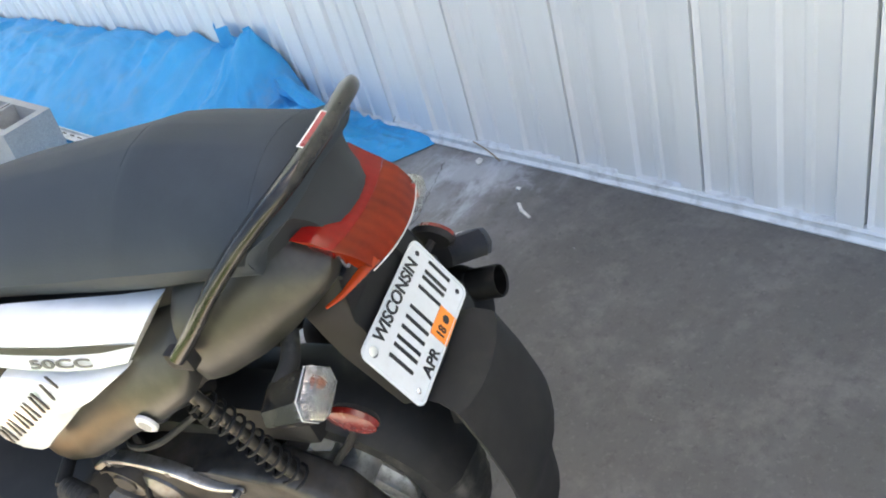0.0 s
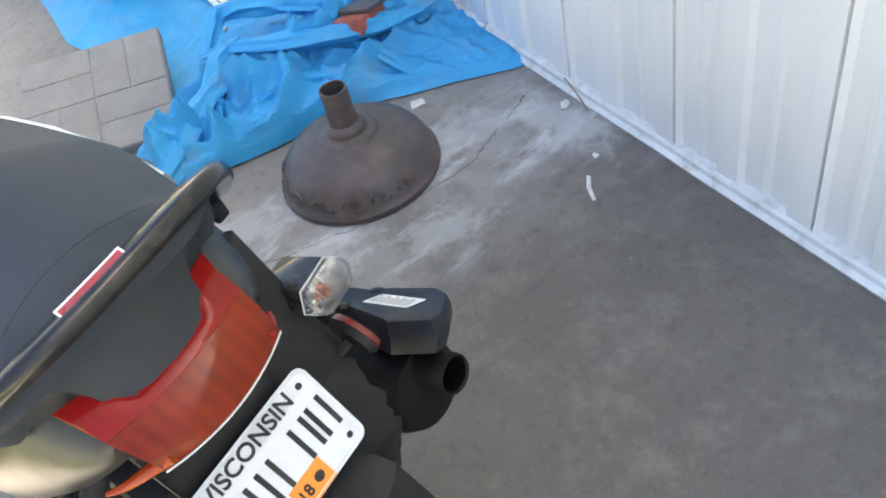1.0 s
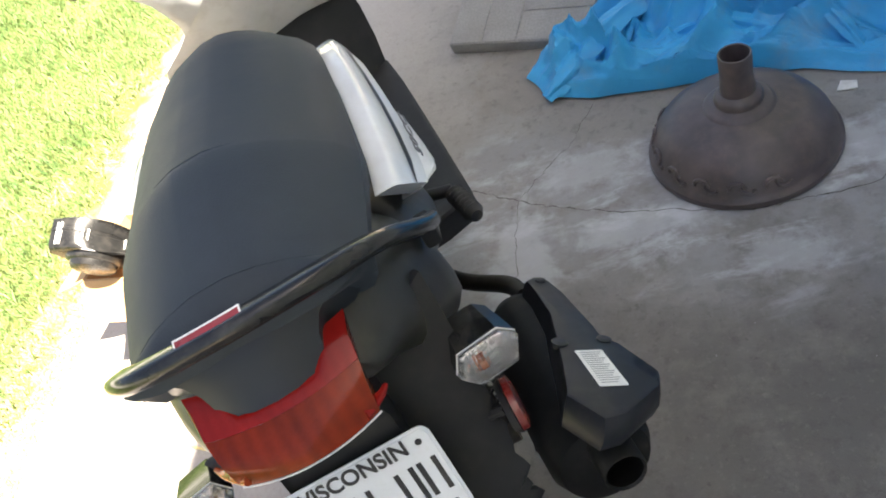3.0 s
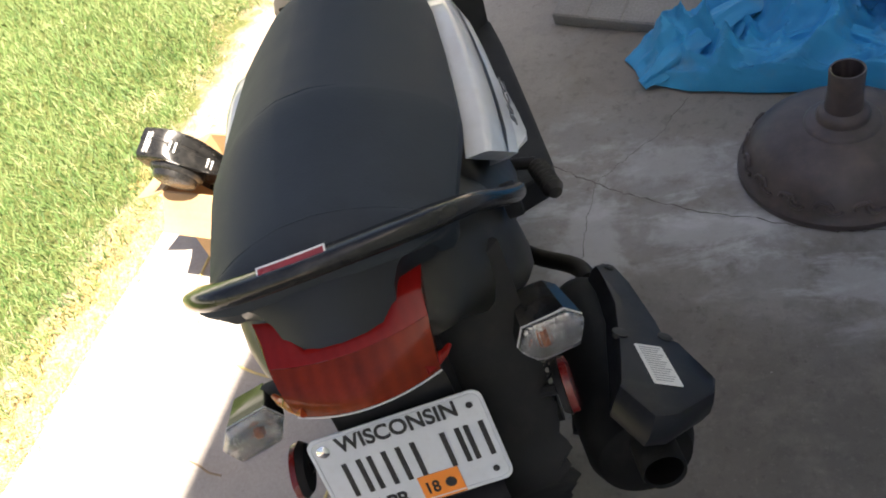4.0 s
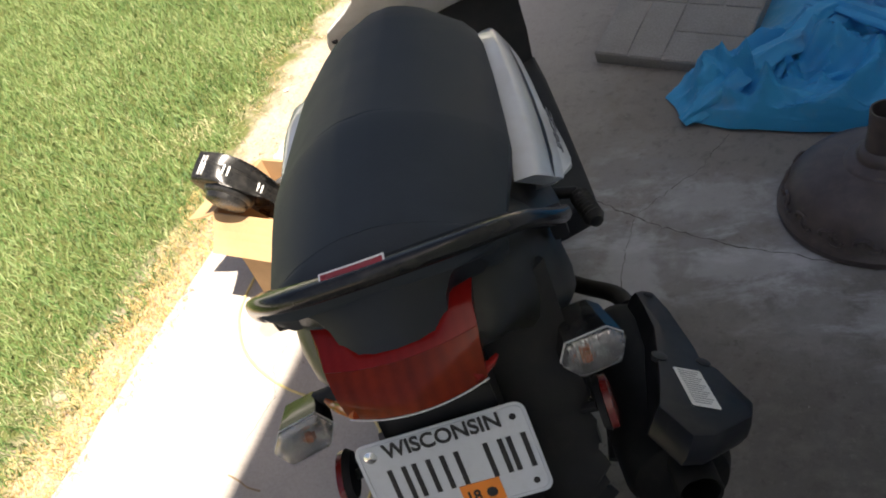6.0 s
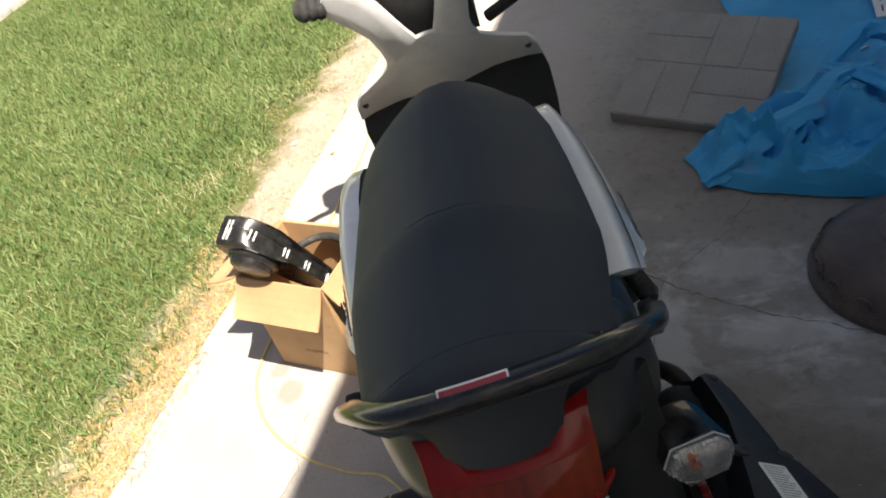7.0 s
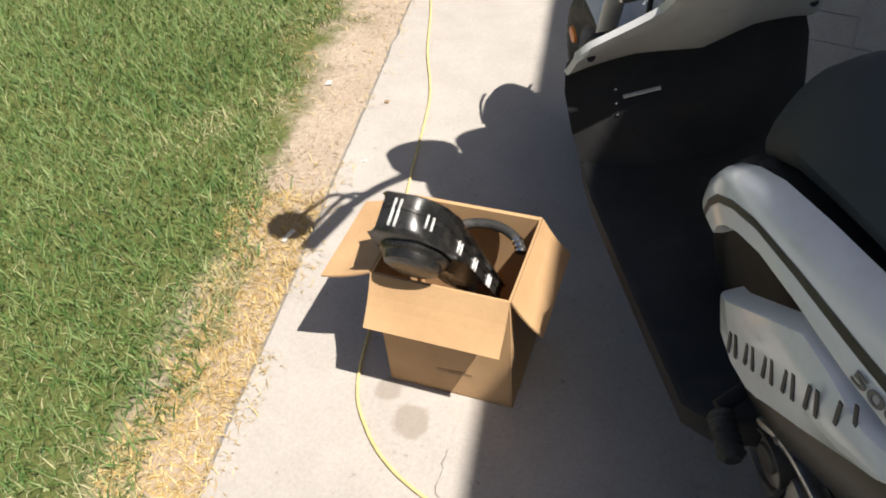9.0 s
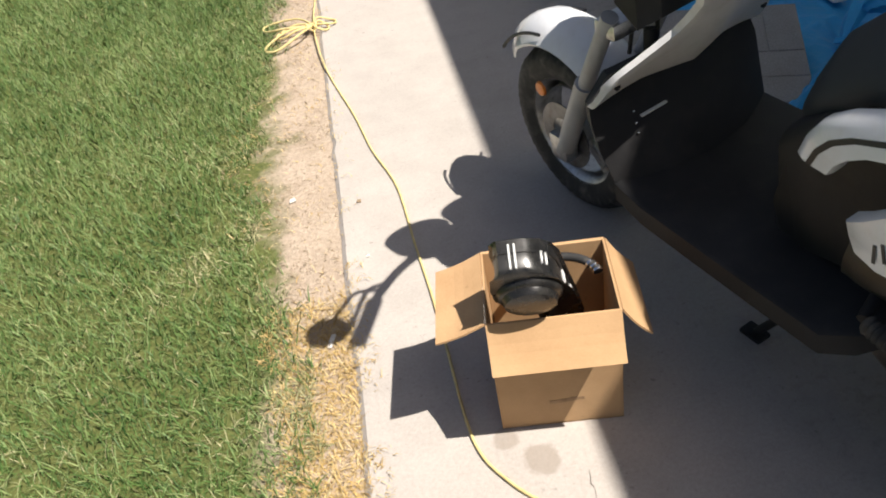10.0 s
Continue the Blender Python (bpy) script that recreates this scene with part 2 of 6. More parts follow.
    col = mixc(nt, mathn(nt, "MULTIPLY", pale, 0.66), col, (0.55, 0.565, 0.59))
    # thick chalky patches along the crack and at the wall's foot
    for cx, cy, rx, ry, k in ((-0.06, 1.70, 0.10, 0.26, 0.75), (0.08, 1.95, 0.20, 0.09, 0.6), (0.18, 1.76, 0.22, 0.06, 0.7), (0.84, 1.72, 0.08, 0.22, 0.7), (0.62, 1.86, 0.24, 0.10, 0.6), (0.44, 1.62, 0.12, 0.07, 0.55)):
        mp = nt.nodes.new("ShaderNodeMapping")
        mp.vector_type = "TEXTURE"
        mp.inputs["Location"].default_value = (cx, cy, 0)
        mp.inputs["Scale"].default_value = (rx, ry, 1)
        nt.links.new(co, mp.inputs[0])
        ln = nt.nodes.new("ShaderNodeVectorMath")
        ln.operation = "LENGTH"
        nt.links.new(mp.outputs[0], ln.inputs[0])
        rag = mathn(nt, "ADD", ln.outputs["Value"], mathn(nt, "MULTIPLY", mathn(nt, "SUBTRACT", noise_tex(nt, co, 9 + 3 * cy, 7, 0.68, 0.3), 0.5), 2.2))
        col = mixc(nt, mathn(nt, "MULTIPLY", smooth(nt, rag, 0.95, 0.35), k * 0.7), col, (0.50, 0.505, 0.52))
    # round damp oil marks
    for cx, cy, r, k in ((-0.866, 1.545, 0.036, 0.5), (-0.92, 1.605, 0.026, 0.45), (-0.05, 2.35, 0.16, 0.25)):
        d = nt.nodes.new("ShaderNodeVectorMath")
        d.operation = "DISTANCE"
        nt.links.new(co, d.inputs[0])
        d.inputs[1].default_value = (cx, cy, 0)
        dd = mathn(nt, "ADD", d.outputs["Value"], mathn(nt, "MULTIPLY", mathn(nt, "SUBTRACT", noise_tex(nt, co, 30, 3), 0.5), r * 0.9))
        col = mixc(nt, mathn(nt, "MULTIPLY", smooth(nt, dd, r * 1.1, r * 0.75), k), col, (0.20, 0.16, 0.12))
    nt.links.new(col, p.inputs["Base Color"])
    h = mathn(nt, "ADD", mathn(nt, "MULTIPLY", fine, 0.7), mathn(nt, "MULTIPLY", grit, 0.5))
    bump(nt, p, h, 0.35, 0.004)
    return m


def soil():
    m, nt, p, co = base_mat("dry_soil", 0.95, 0, (0.4, 0.3, 0.2), 0.2)
    n = noise_tex(nt, co, 6, 6, 0.65)
    f = noise_tex(nt, co, 70, 5, 0.7)
    col = ramp(nt, n, [(0.3, (0.31, 0.245, 0.190)), (0.7, (0.44, 0.365, 0.292))])
    col = mixc(nt, 0.4, col, ramp(nt, f, [(0.3, (0.24, 0.18, 0.12)), (0.7, (0.56, 0.46, 0.35))]))
    sep = nt.nodes.new("ShaderNodeSeparateXYZ")
    nt.links.new(co, sep.inputs[0])
    # turf floor further out: dark thatch and green
    edge = mathn(nt, "ADD", sep.outputs[0], mathn(nt, "MULTIPLY", mathn(nt, "SUBTRACT", n, 0.5), 0.35))
    turf = smooth(nt, edge, -1.31, -1.42)
    thatch = ramp(nt, f, [(0.3, (0.055, 0.075, 0.02)), (0.7, (0.14, 0.15, 0.05))])
    far = ramp(nt, n, [(0.3, (0.07, 0.12, 0.025)), (0.7, (0.12, 0.17, 0.05))])
    turfcol = mixc(nt, smooth(nt, sep.outputs[0], -4.0, -6.0), thatch, far)
    col = mixc(nt, turf, col, turfcol)
    nt.links.new(col, p.inputs["Base Color"])
    bump(nt, p, mathn(nt, "ADD", n, mathn(nt, "MULTIPLY", f, 0.6)), 0.6, 0.02)
    return m


def blade_mat(name, stops, rough=0.55):
    m, nt, p, co = base_mat(name, rough, 0, (0.1, 0.2, 0.05), 0.3)
    geo = nt.nodes.new("ShaderNodeNewGeometry")
    patch = noise_tex(nt, co, 2.2, 4, 0.6)
    v = mathn(nt, "ADD", mathn(nt, "MULTIPLY", geo.outputs["Random Per Island"], 0.75), mathn(nt, "MULTIPLY", mathn(nt, "SUBTRACT", patch, 0.32), 1.0))
    nt.links.new(ramp(nt, v, stops), p.inputs["Base Color"])
    p.inputs["Subsurface Weight"].default_value = 0.0
    return m


def tarp_mat():
    m, nt, p, co = base_mat("blue_tarpaulin", 0.42, 0, (0.02, 0.25, 0.62), 0.5)
    n = noise_tex(nt, co, 4, 6, 0.65)
    d = smooth(nt, noise_tex(nt, co, 6, 6, 0.7), 0.52, 0.75)
    col = ramp(nt, n, [(0.3, (0.012, 0.29, 0.58)), (0.7, (0.030, 0.385, 0.73))])
    col = mixc(nt, mathn(nt, "MULTIPLY", d, 0.35), col, (0.25, 0.26, 0.28))
    nt.links.new(col, p.inputs["Base Color"])
    w1 = nt.nodes.new("ShaderNodeTexWave")
    w1.inputs["Scale"].default_value = 160
    nt.links.new(co, w1.inputs["Vector"])
    crease = noise_tex(nt, co, 22, 6, 0.7, 1.5)
    bump(nt, p, mathn(nt, "ADD", mathn(nt, "MULTIPLY", w1.outputs[1], 0.06), crease), 0.5, 0.010)
    return m


def cardboard():
    m, nt, p, co = base_mat("brown_cardboard", 0.8, 0, (0.4, 0.25, 0.12), 0.25)
    n = noise_tex(nt, co, 12, 5)
    f = noise_tex(nt, co, 220, 3, 0.6, 0, (1, 1, 4))
    col = ramp(nt, n, [(0.3, (0.40, 0.245, 0.125)), (0.7, (0.50, 0.32, 0.17))])
    col = mixc(nt, 0.2, col, ramp(nt, f, [(0.3, (0.34, 0.21, 0.10)), (0.7, (0.54, 0.36, 0.20))]))
    d = smooth(nt, noise_tex(nt, co, 26, 4), 0.66, 0.74)
    col = mixc(nt, mathn(nt, "MULTIPLY", d, 0.4), col, (0.22, 0.13, 0.07))
    nt.links.new(col, p.inputs["Base Color"])
    bump(nt, p, f, 0.12, 0.001)
    return m


def wall_metal():
    m, nt, p, co = base_mat("white_steel_siding", 0.42, 0, (0.8, 0.81, 0.82), 0.5)
    n = noise_tex(nt, co, 1.2, 4)
    st = noise_tex(nt, co, 5, 5, 0.6, 0.4, (1, 3.0, 0.35))
    col = ramp(nt, n, [(0.3, (0.77, 0.77, 0.765)), (0.7, (0.83, 0.83, 0.82))])
    col = mixc(nt, mathn(nt, "MULTIPLY", smooth(nt, st, 0.5, 0.8), 0.22), col, (0.52, 0.50, 0.46))
    nt.links.new(col, p.inputs["Base Color"])
    bump(nt, p, noise_tex(nt, co, 3, 3), 0.08, 0.01)
    return m


def block_mat(name, a, b):
    m, nt, p, co = base_mat(name, 0.92, 0, a, 0.25)
    n = noise_tex(nt, co, 14, 5)
    f = noise_tex(nt, co, 190, 4, 0.7)
    col = ramp(nt, n, [(0.3, a), (0.7, b)])
    col = mixc(nt, 0.4, col, ramp(nt, f, [(0.3, tuple(c * 0.6 for c in a)), (0.7, tuple(c * 1.25 for c in b))]))
    nt.links.new(col, p.inputs["Base Color"])
    bump(nt, p, f, 0.5, 0.004)
    return m


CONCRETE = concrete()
SOIL = soil()
GRASS = blade_mat("green_grass_blades", [(0.10, (0.028, 0.070, 0.016)), (0.35, (0.066, 0.132, 0.032)), (0.62, (0.12, 0.19, 0.055)), (0.92, (0.22, 0.27, 0.11))])
THATCH = blade_mat("pale_thatch", [(0.1, (0.12, 0.14, 0.055)), (0.5, (0.25, 0.25, 0.12)), (0.9, (0.44, 0.41, 0.24))], 0.7)
STRAW = blade_mat("dry_straw", [(0.1, (0.28, 0.18, 0.06)), (0.5, (0.46, 0.32, 0.12)), (0.9, (0.62, 0.49, 0.25))], 0.7)
LITTER = blade_mat("brown_litter", [(0.1, (0.13, 0.09, 0.05)), (0.5, (0.27, 0.20, 0.13)), (0.9, (0.50, 0.41, 0.28))], 0.8)
TARP = tarp_mat()
CARDBOARD = cardboard()
WALL_METAL = wall_metal()
BLOCK_GREY = block_mat("grey_concrete_block", (0.36, 0.35, 0.34), (0.46, 0.45, 0.43))
PAVER_GREY = block_mat("grey_paving_stone", (0.25, 0.238, 0.225), (0.335, 0.32, 0.305))
ROAD = block_mat("pale_street_concrete", (0.48, 0.46, 0.43), (0.56, 0.54, 0.51))
CRACK = base_mat("crack_dirt", 1.0, 0, (0.07, 0.06, 0.05), 0.1)[0]
PRINT = worn("faded_print", (0.34, 0.21, 0.11), 0.8, vary=0.2, scale=60, bump_strength=0)

# ---------------------------------------------------------------- mesh helpers
def part(name, bm, material, parent=None, label="", smooth_shade=True, kind=""):
    """Links a bmesh as one mesh object, under parent when there is one."""
    me = bpy.data.meshes.new(name)
    bmesh.ops.recalc_face_normals(bm, faces=bm.faces)
    bm.to_mesh(me)
    bm.free()
    me.materials.append(material)
    if smooth_shade:
        me.shade_smooth()
        me.set_sharp_from_angle(angle=radians(38))
    ob = new(name, me)
    if parent:
        ob.parent = parent
    if label or kind:
        tagged(ob, label=label, kind=kind)
    return ob


def thing(name, m, label, category, group=""):
    """An empty at the base of a thing, at the pose m."""
    ob = new(name)
    ob.empty_display_size = 0.05
    ob.matrix_world = m
    return tagged(ob, label, category, group)


def loft(rings, caps=True, closed=True):
    bm = bmesh.new()
    rows = [[bm.verts.new(p) for p in ring] for ring in rings]
    n = len(rows[0])
    for a, b in zip(rows, rows[1:]):
        for i in range(n if closed else n - 1):
            j = (i + 1) % n
            bm.faces.new((a[i], a[j], b[j], b[i]))
    if caps and closed:
        bm.faces.new(rows[0][::-1])
        bm.faces.new(rows[-1])
    return bm


def merge(*bms):
    out = bms[0]
    for b in bms[1:]:
        me = bpy.data.meshes.new("tmp")
        b.to_mesh(me)
        b.free()
        out.from_mesh(me)
        bpy.data.meshes.remove(me)
    return out


def spline(pts, n=8):
    """Catmull-Rom through pts."""
    P = [Vector(p) for p in pts]
    P = [P[0] * 2 - P[1], *P, P[-1] * 2 - P[-2]]
    out = []
    for i in range(1, len(P) - 2):
        for k in range(n):
            t = k / n
            a, b, c, d = P[i - 1:i + 3]
            out.append(0.5 * (2 * b + (c - a) * t + (2 * a - 5 * b + 4 * c - d) * t * t + (3 * b - a - 3 * c + d) * t ** 3))
    out.append(P[-2])
    return out


def sweep(path, shape, up=(0, 0, 1), caps=True):
    """Sweeps a closed 2D shape (side, up) along a path; shape may be a function of 0..1."""
    path = [Vector(p) for p in path]
    rings, side0 = [], None
    for i, p in enumerate(path):
        d = (path[min(i + 1, len(path) - 1)] - path[max(i - 1, 0)]).normalized()
        s = d.cross(Vector(up))
        if s.length < 0.05:
            s = side0 or d.orthogonal()
        s.normalize()
        if side0 is not None and s.dot(side0) < 0:
            s = -s
        side0 = s
        u = s.cross(d).normalized()
        pts = shape(i / (len(path) - 1)) if callable(shape) else shape
        rings.append([p + s * a + u * b for a, b in pts])
    return loft(rings, caps)


def circle(r, n=10, squash=1.0):
    return [(r * math.cos(2 * math.pi * i / n), r * squash * math.sin(2 * math.pi * i / n)) for i in range(n)]


def tube(path, r, n=10, smooth_path=0):
    return sweep(spline(path, smooth_path) if smooth_path else path, circle(r, n))


def rrect(w, h, r, n=4):
    """A rounded rectangle about the origin, half sizes w and h."""
    out = []
    for cx, cy, a0 in ((w - r, h - r, 0), (-w + r, h - r, 90), (-w + r, -h + r, 180), (w - r, -h + r, 270)):
        for k in range(n + 1):
            a = radians(a0 + 90 * k / n)
            out.append((cx + r * math.cos(a), cy + r * math.sin(a)))
    return out


def lathe(profile, n=32, axis="z", cap=True):
    """Revolves (radius, height) pairs."""
    rings = []
    for r, h in profile:
        ring = []
        for i in range(n):
            a = 2 * math.pi * i / n
            c, s = r * math.cos(a), r * math.sin(a)
            ring.append({"z": (c, s, h), "x": (h, c, s), "y": (c, h, s)}[axis])
        rings.append(ring)
    return loft(rings, cap)


def slab(poly, a, b, plane="yz", bevel=0.0, seg=2):
    """A polygon of 2D points, extruded from a to b along the third axis."""
    def at(p, h):
        return {"yz": (h, p[0], p[1]), "xz": (p[0], h, p[1]), "xy": (p[0], p[1], h)}[plane]
    bm = bmesh.new()
    lo_, hi_ = [bm.verts.new(at(p, a)) for p in poly], [bm.verts.new(at(p, b)) for p in poly]
    bm.faces.new(lo_[::-1])
    bm.faces.new(hi_)
    n = len(poly)
    for i in range(n):
        j = (i + 1) % n
        bm.faces.new((lo_[i], lo_[j], hi_[j], hi_[i]))
    if bevel:
        edges = [e for e in bm.edges]
        bmesh.ops.bevel(bm, geom=edges, offset=bevel, segments=seg, profile=0.6, affect="EDGES", clamp_overlap=True)
    return bm


def box(x0, x1, y0, y1, z0, z1, bevel=0.0, seg=2):
    return slab([(x0, y0), (x1, y0), (x1, y1), (x0, y1)], z0, z1, "xy", bevel, seg)


def moved(bm, m):
    bm.transform(m)
    return bm


def mirrored(bm):
    bm.transform(Matrix.Scale(-1, 4, (1, 0, 0)))
    bmesh.ops.reverse_faces(bm, faces=bm.faces)
    return bm


def text_part(name, body, size, material, parent, m, label="", squeeze=1.0, depth=0.0006):
    cu = bpy.data.curves.new(name, "FONT")
    cu.body = body
    cu.size = size
    cu.align_x, cu.align_y = "CENTER", "CENTER"
    cu.extrude = depth
    cu.offset = size * 0.018
    tmp = bpy.data.objects.new("tmp", cu)
    me = bpy.data.meshes.new_from_object(tmp)
    bpy.data.objects.remove(tmp)
    me.name = name
    me.transform(Matrix.Diagonal((squeeze, 1, 1, 1)))
    me.materials.clear()
    me.materials.append(material)
    ob = new(name, me)
    ob.parent = parent
    ob.matrix_basis = m
    if label:
        tagged(ob, label=label)
    return ob


# ---------------------------------------------------------------- ground
def make_ground():
    # one sheet to the horizon, dropping away a little under the slab
    rings = []
    for r in (0.01, 2.0, 6, 15, 60, 300, 2500):
        rings.append([(r * math.cos(a), r * math.sin(a) + 2, -0.012) for a in (2 * math.pi * i / 48 for i in range(48))])
    g = part("ground", loft(rings, caps=False), SOIL)
    tagged(g, "dry tan soil and lawn ground along the concrete", "ground", kind="structure")


SLAB_EDGE = -1.19


def make_slab():
    rnd = random.Random(3)
    ys = [-6 + 0.06 * i for i in range(int(18 / 0.06) + 1)]
    edge = []
    for y in ys:
        edge.append((SLAB_EDGE + 0.010 * noise.noise((y * 3, 0, 0)) + 0.007 * noise.noise((y * 14, 5, 0)), y))
    rows = [[(1.35, y, 0.0) for _, y in edge], [(x + 0.012, y, 0.0) for x, y in edge], [(x, y, -0.010) for x, y in edge], [(x - 0.004, y, -0.15) for x, y in edge]]
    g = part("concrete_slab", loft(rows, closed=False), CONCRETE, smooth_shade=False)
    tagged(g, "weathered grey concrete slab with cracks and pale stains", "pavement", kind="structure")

    def crack(pts, w, seed):
        r = random.Random(seed)
        line = []
        for (x0, y0), (x1, y1) in zip(pts, pts[1:]):
            n = max(2, int(math.hypot(x1 - x0, y1 - y0) / 0.012))
            for k in range(n):
                t = k / n
                line.append((x0 + (x1 - x0) * t + r.uniform(-1, 1) * 0.004, y0 + (y1 - y0) * t + r.uniform(-1, 1) * 0.004))
        bm = bmesh.new()
        prev = None
        for i, (x, y) in enumerate(line):
            j = min(i + 1, len(line) - 1)
            h = max(0, j - 1)
            d = Vector((line[j][0] - line[h][0], line[j][1] - line[h][1])).normalized()
            ww = w * r.uniform(0.25, 1.0)
            a = bm.verts.new((x - d.y * ww, y + d.x * ww, 0.0012))
            b = bm.verts.new((x + d.y * ww, y - d.x * ww, 0.0012))
            if prev:
                bm.faces.new((prev[0], prev[1], b, a))
            prev = (a, b)
        tagged(part("crack", bm, CRACK, smooth_shade=False), "jagged dark crack across the concrete", "crack", kind="structure")

    crack([(-0.42, 2.06), (-0.185, 1.965), (-0.005, 1.863), (0.139, 1.807), (0.256, 1.782), (0.4, 1.744), (0.595, 1.749), (0.868, 1.868)], 0.0015, 1)
    crack([(-0.10, 1.42), (-0.073, 1.65), (-0.076, 1.806), (-0.067, 1.906), (0.058, 2.052), (0.122, 2.194)], 0.0008, 2)
    crack([(-0.79, 1.50), (-0.80, 1.43), (-0.76, 1.35), (-0.78, 1.22)], 0.0008, 4)
    # chips and scraps of stone lying about
    bm = bmesh.new()
    for _ in range(90):
        x, y = rnd.uniform(-1.15, 0.85), rnd.uniform(0.6, 4.5)
        s = rnd.uniform(0.0005, 0.0014)
        c = bmesh.ops.create_icosphere(bm, subdivisions=1, radius=s)
        for v in c["verts"]:
            v.co = Vector((v.co.x * rnd.uniform(0.7, 1.5) + x, v.co.y + y, v.co.z * 0.6 + s * 0.4))
    tagged(part("grit", bm, BLOCK_GREY, smooth_shade=False), "loose grit and tiny stone chips on concrete", "grit", kind="stuff")


def make_street():
    b = part("street", slab([(-12, -40), (-4.0, -40), (-4.0, 60), (-12, 60)], -0.3, 0.03, "xy", 0.01), ROAD, smooth_shade=False)
    tagged(b, "sunlit pale concrete street beyond the lawn", "street", kind="structure")


def blades(name, spots, material, label, length, width, lean, seed, lying=0.0, ground=-0.014):
    """Grass as three-sided tapering blades, bent over, in one mesh."""
    rng = np.random.default_rng(seed)
    n = len(spots)
    L = rng.uniform(length[0], length[1], n) * (0.6 + 0.8 * rng.random(n))
    W = rng.uniform(width[0], width[1], n)
    az = rng.uniform(0, 2 * np.pi, n)
    ln = np.clip(rng.normal(lean, 0.30, n), 0.05, 1.5)
    flat = rng.random(n) < lying
    ln[flat] = rng.uniform(1.2, 1.5, flat.sum())
    d = np.stack([np.cos(az), np.sin(az), np.zeros(n)], 1)
    tw = az + rng.uniform(-1.2, 1.2, n) + np.pi / 2
    s = np.stack([np.cos(tw), np.sin(tw), np.zeros(n)], 1)
    base = np.concatenate([spots, np.full((n, 1), ground)], 1)
    up = np.array([0, 0, 1.0])
    def at(f, bend):
        a = ln * bend
        return base + (d * np.sin(a)[:, None] + up * np.cos(a)[:, None]) * (L * f)[:, None]
    p1, p2 = at(0.5, 0.7), at(1.0, 1.0)
    verts = np.stack([base - s * W[:, None], base + s * W[:, None], p1 + s * W[:, None] * 0.8, p1 - s * W[:, None] * 0.8, p2], 1).reshape(-1, 3)
    verts[:, 2] = np.maximum(verts[:, 2], ground - 0.002)
    k = (np.arange(n) * 5)[:, None]
    quads, tris = k + np.array([[0, 1, 2, 3]]), k + np.array([[3, 2, 4]])
    loops = np.concatenate([quads, tris], 1).reshape(-1)
    me = bpy.data.meshes.new(name)
    me.vertices.add(len(verts))
    me.vertices.foreach_set("co", verts.astype(np.float32).reshape(-1))
    me.loops.add(len(loops))
    me.loops.foreach_set("vertex_index", loops.astype(np.int32))
    me.polygons.add(2 * n)
    starts = np.stack([np.arange(n) * 7, np.arange(n) * 7 + 4], 1).reshape(-1)
    me.polygons.foreach_set("loop_start", starts.astype(np.int32))
    me.update(calc_edges=True)
    me.validate()
    me.materials.append(material)
    ob = new(name, me)
    tagged(ob, label, name, kind="stuff")
    return ob


def fnoise(x, y, s, seed=0.0):
    return noise.noise((x * s + seed, y * s - seed, seed))


def grass_edge(y):
    """Where the turf begins: a ragged line beside the slab."""
    near = max(0.0, min(1.0, (2.35 - y) / 0.5))
    e = -1.34 + 0.065 * near - 0.10 * math.exp(-((y - 2.75) / 0.55) ** 2) - 0.03 * math.exp(-((y - 3.4) / 0.4) ** 2)
    e -= 0.0 if y < 3.6 else min(0.12, (y - 3.6) * 0.02)
    return e + 0.07 * fnoise(0, y, 6) + 0.06 * fnoise(3, y, 15)


def thin_turf(x, y, e):
    """How worn the turf is: pale thin patches, mostly within half a metre of its edge."""
    near = max(0.15, 1 - max(0.0, e - x) / 0.65) * max(0.25, min(1.0, (3.0 - y) / 0.8))
    return max(0.0, min(1.0, (fnoise(x, y, 4.2, 31) + 0.5 * fnoise(x, y, 11, 17) - 0.02) * 2.6)) * near


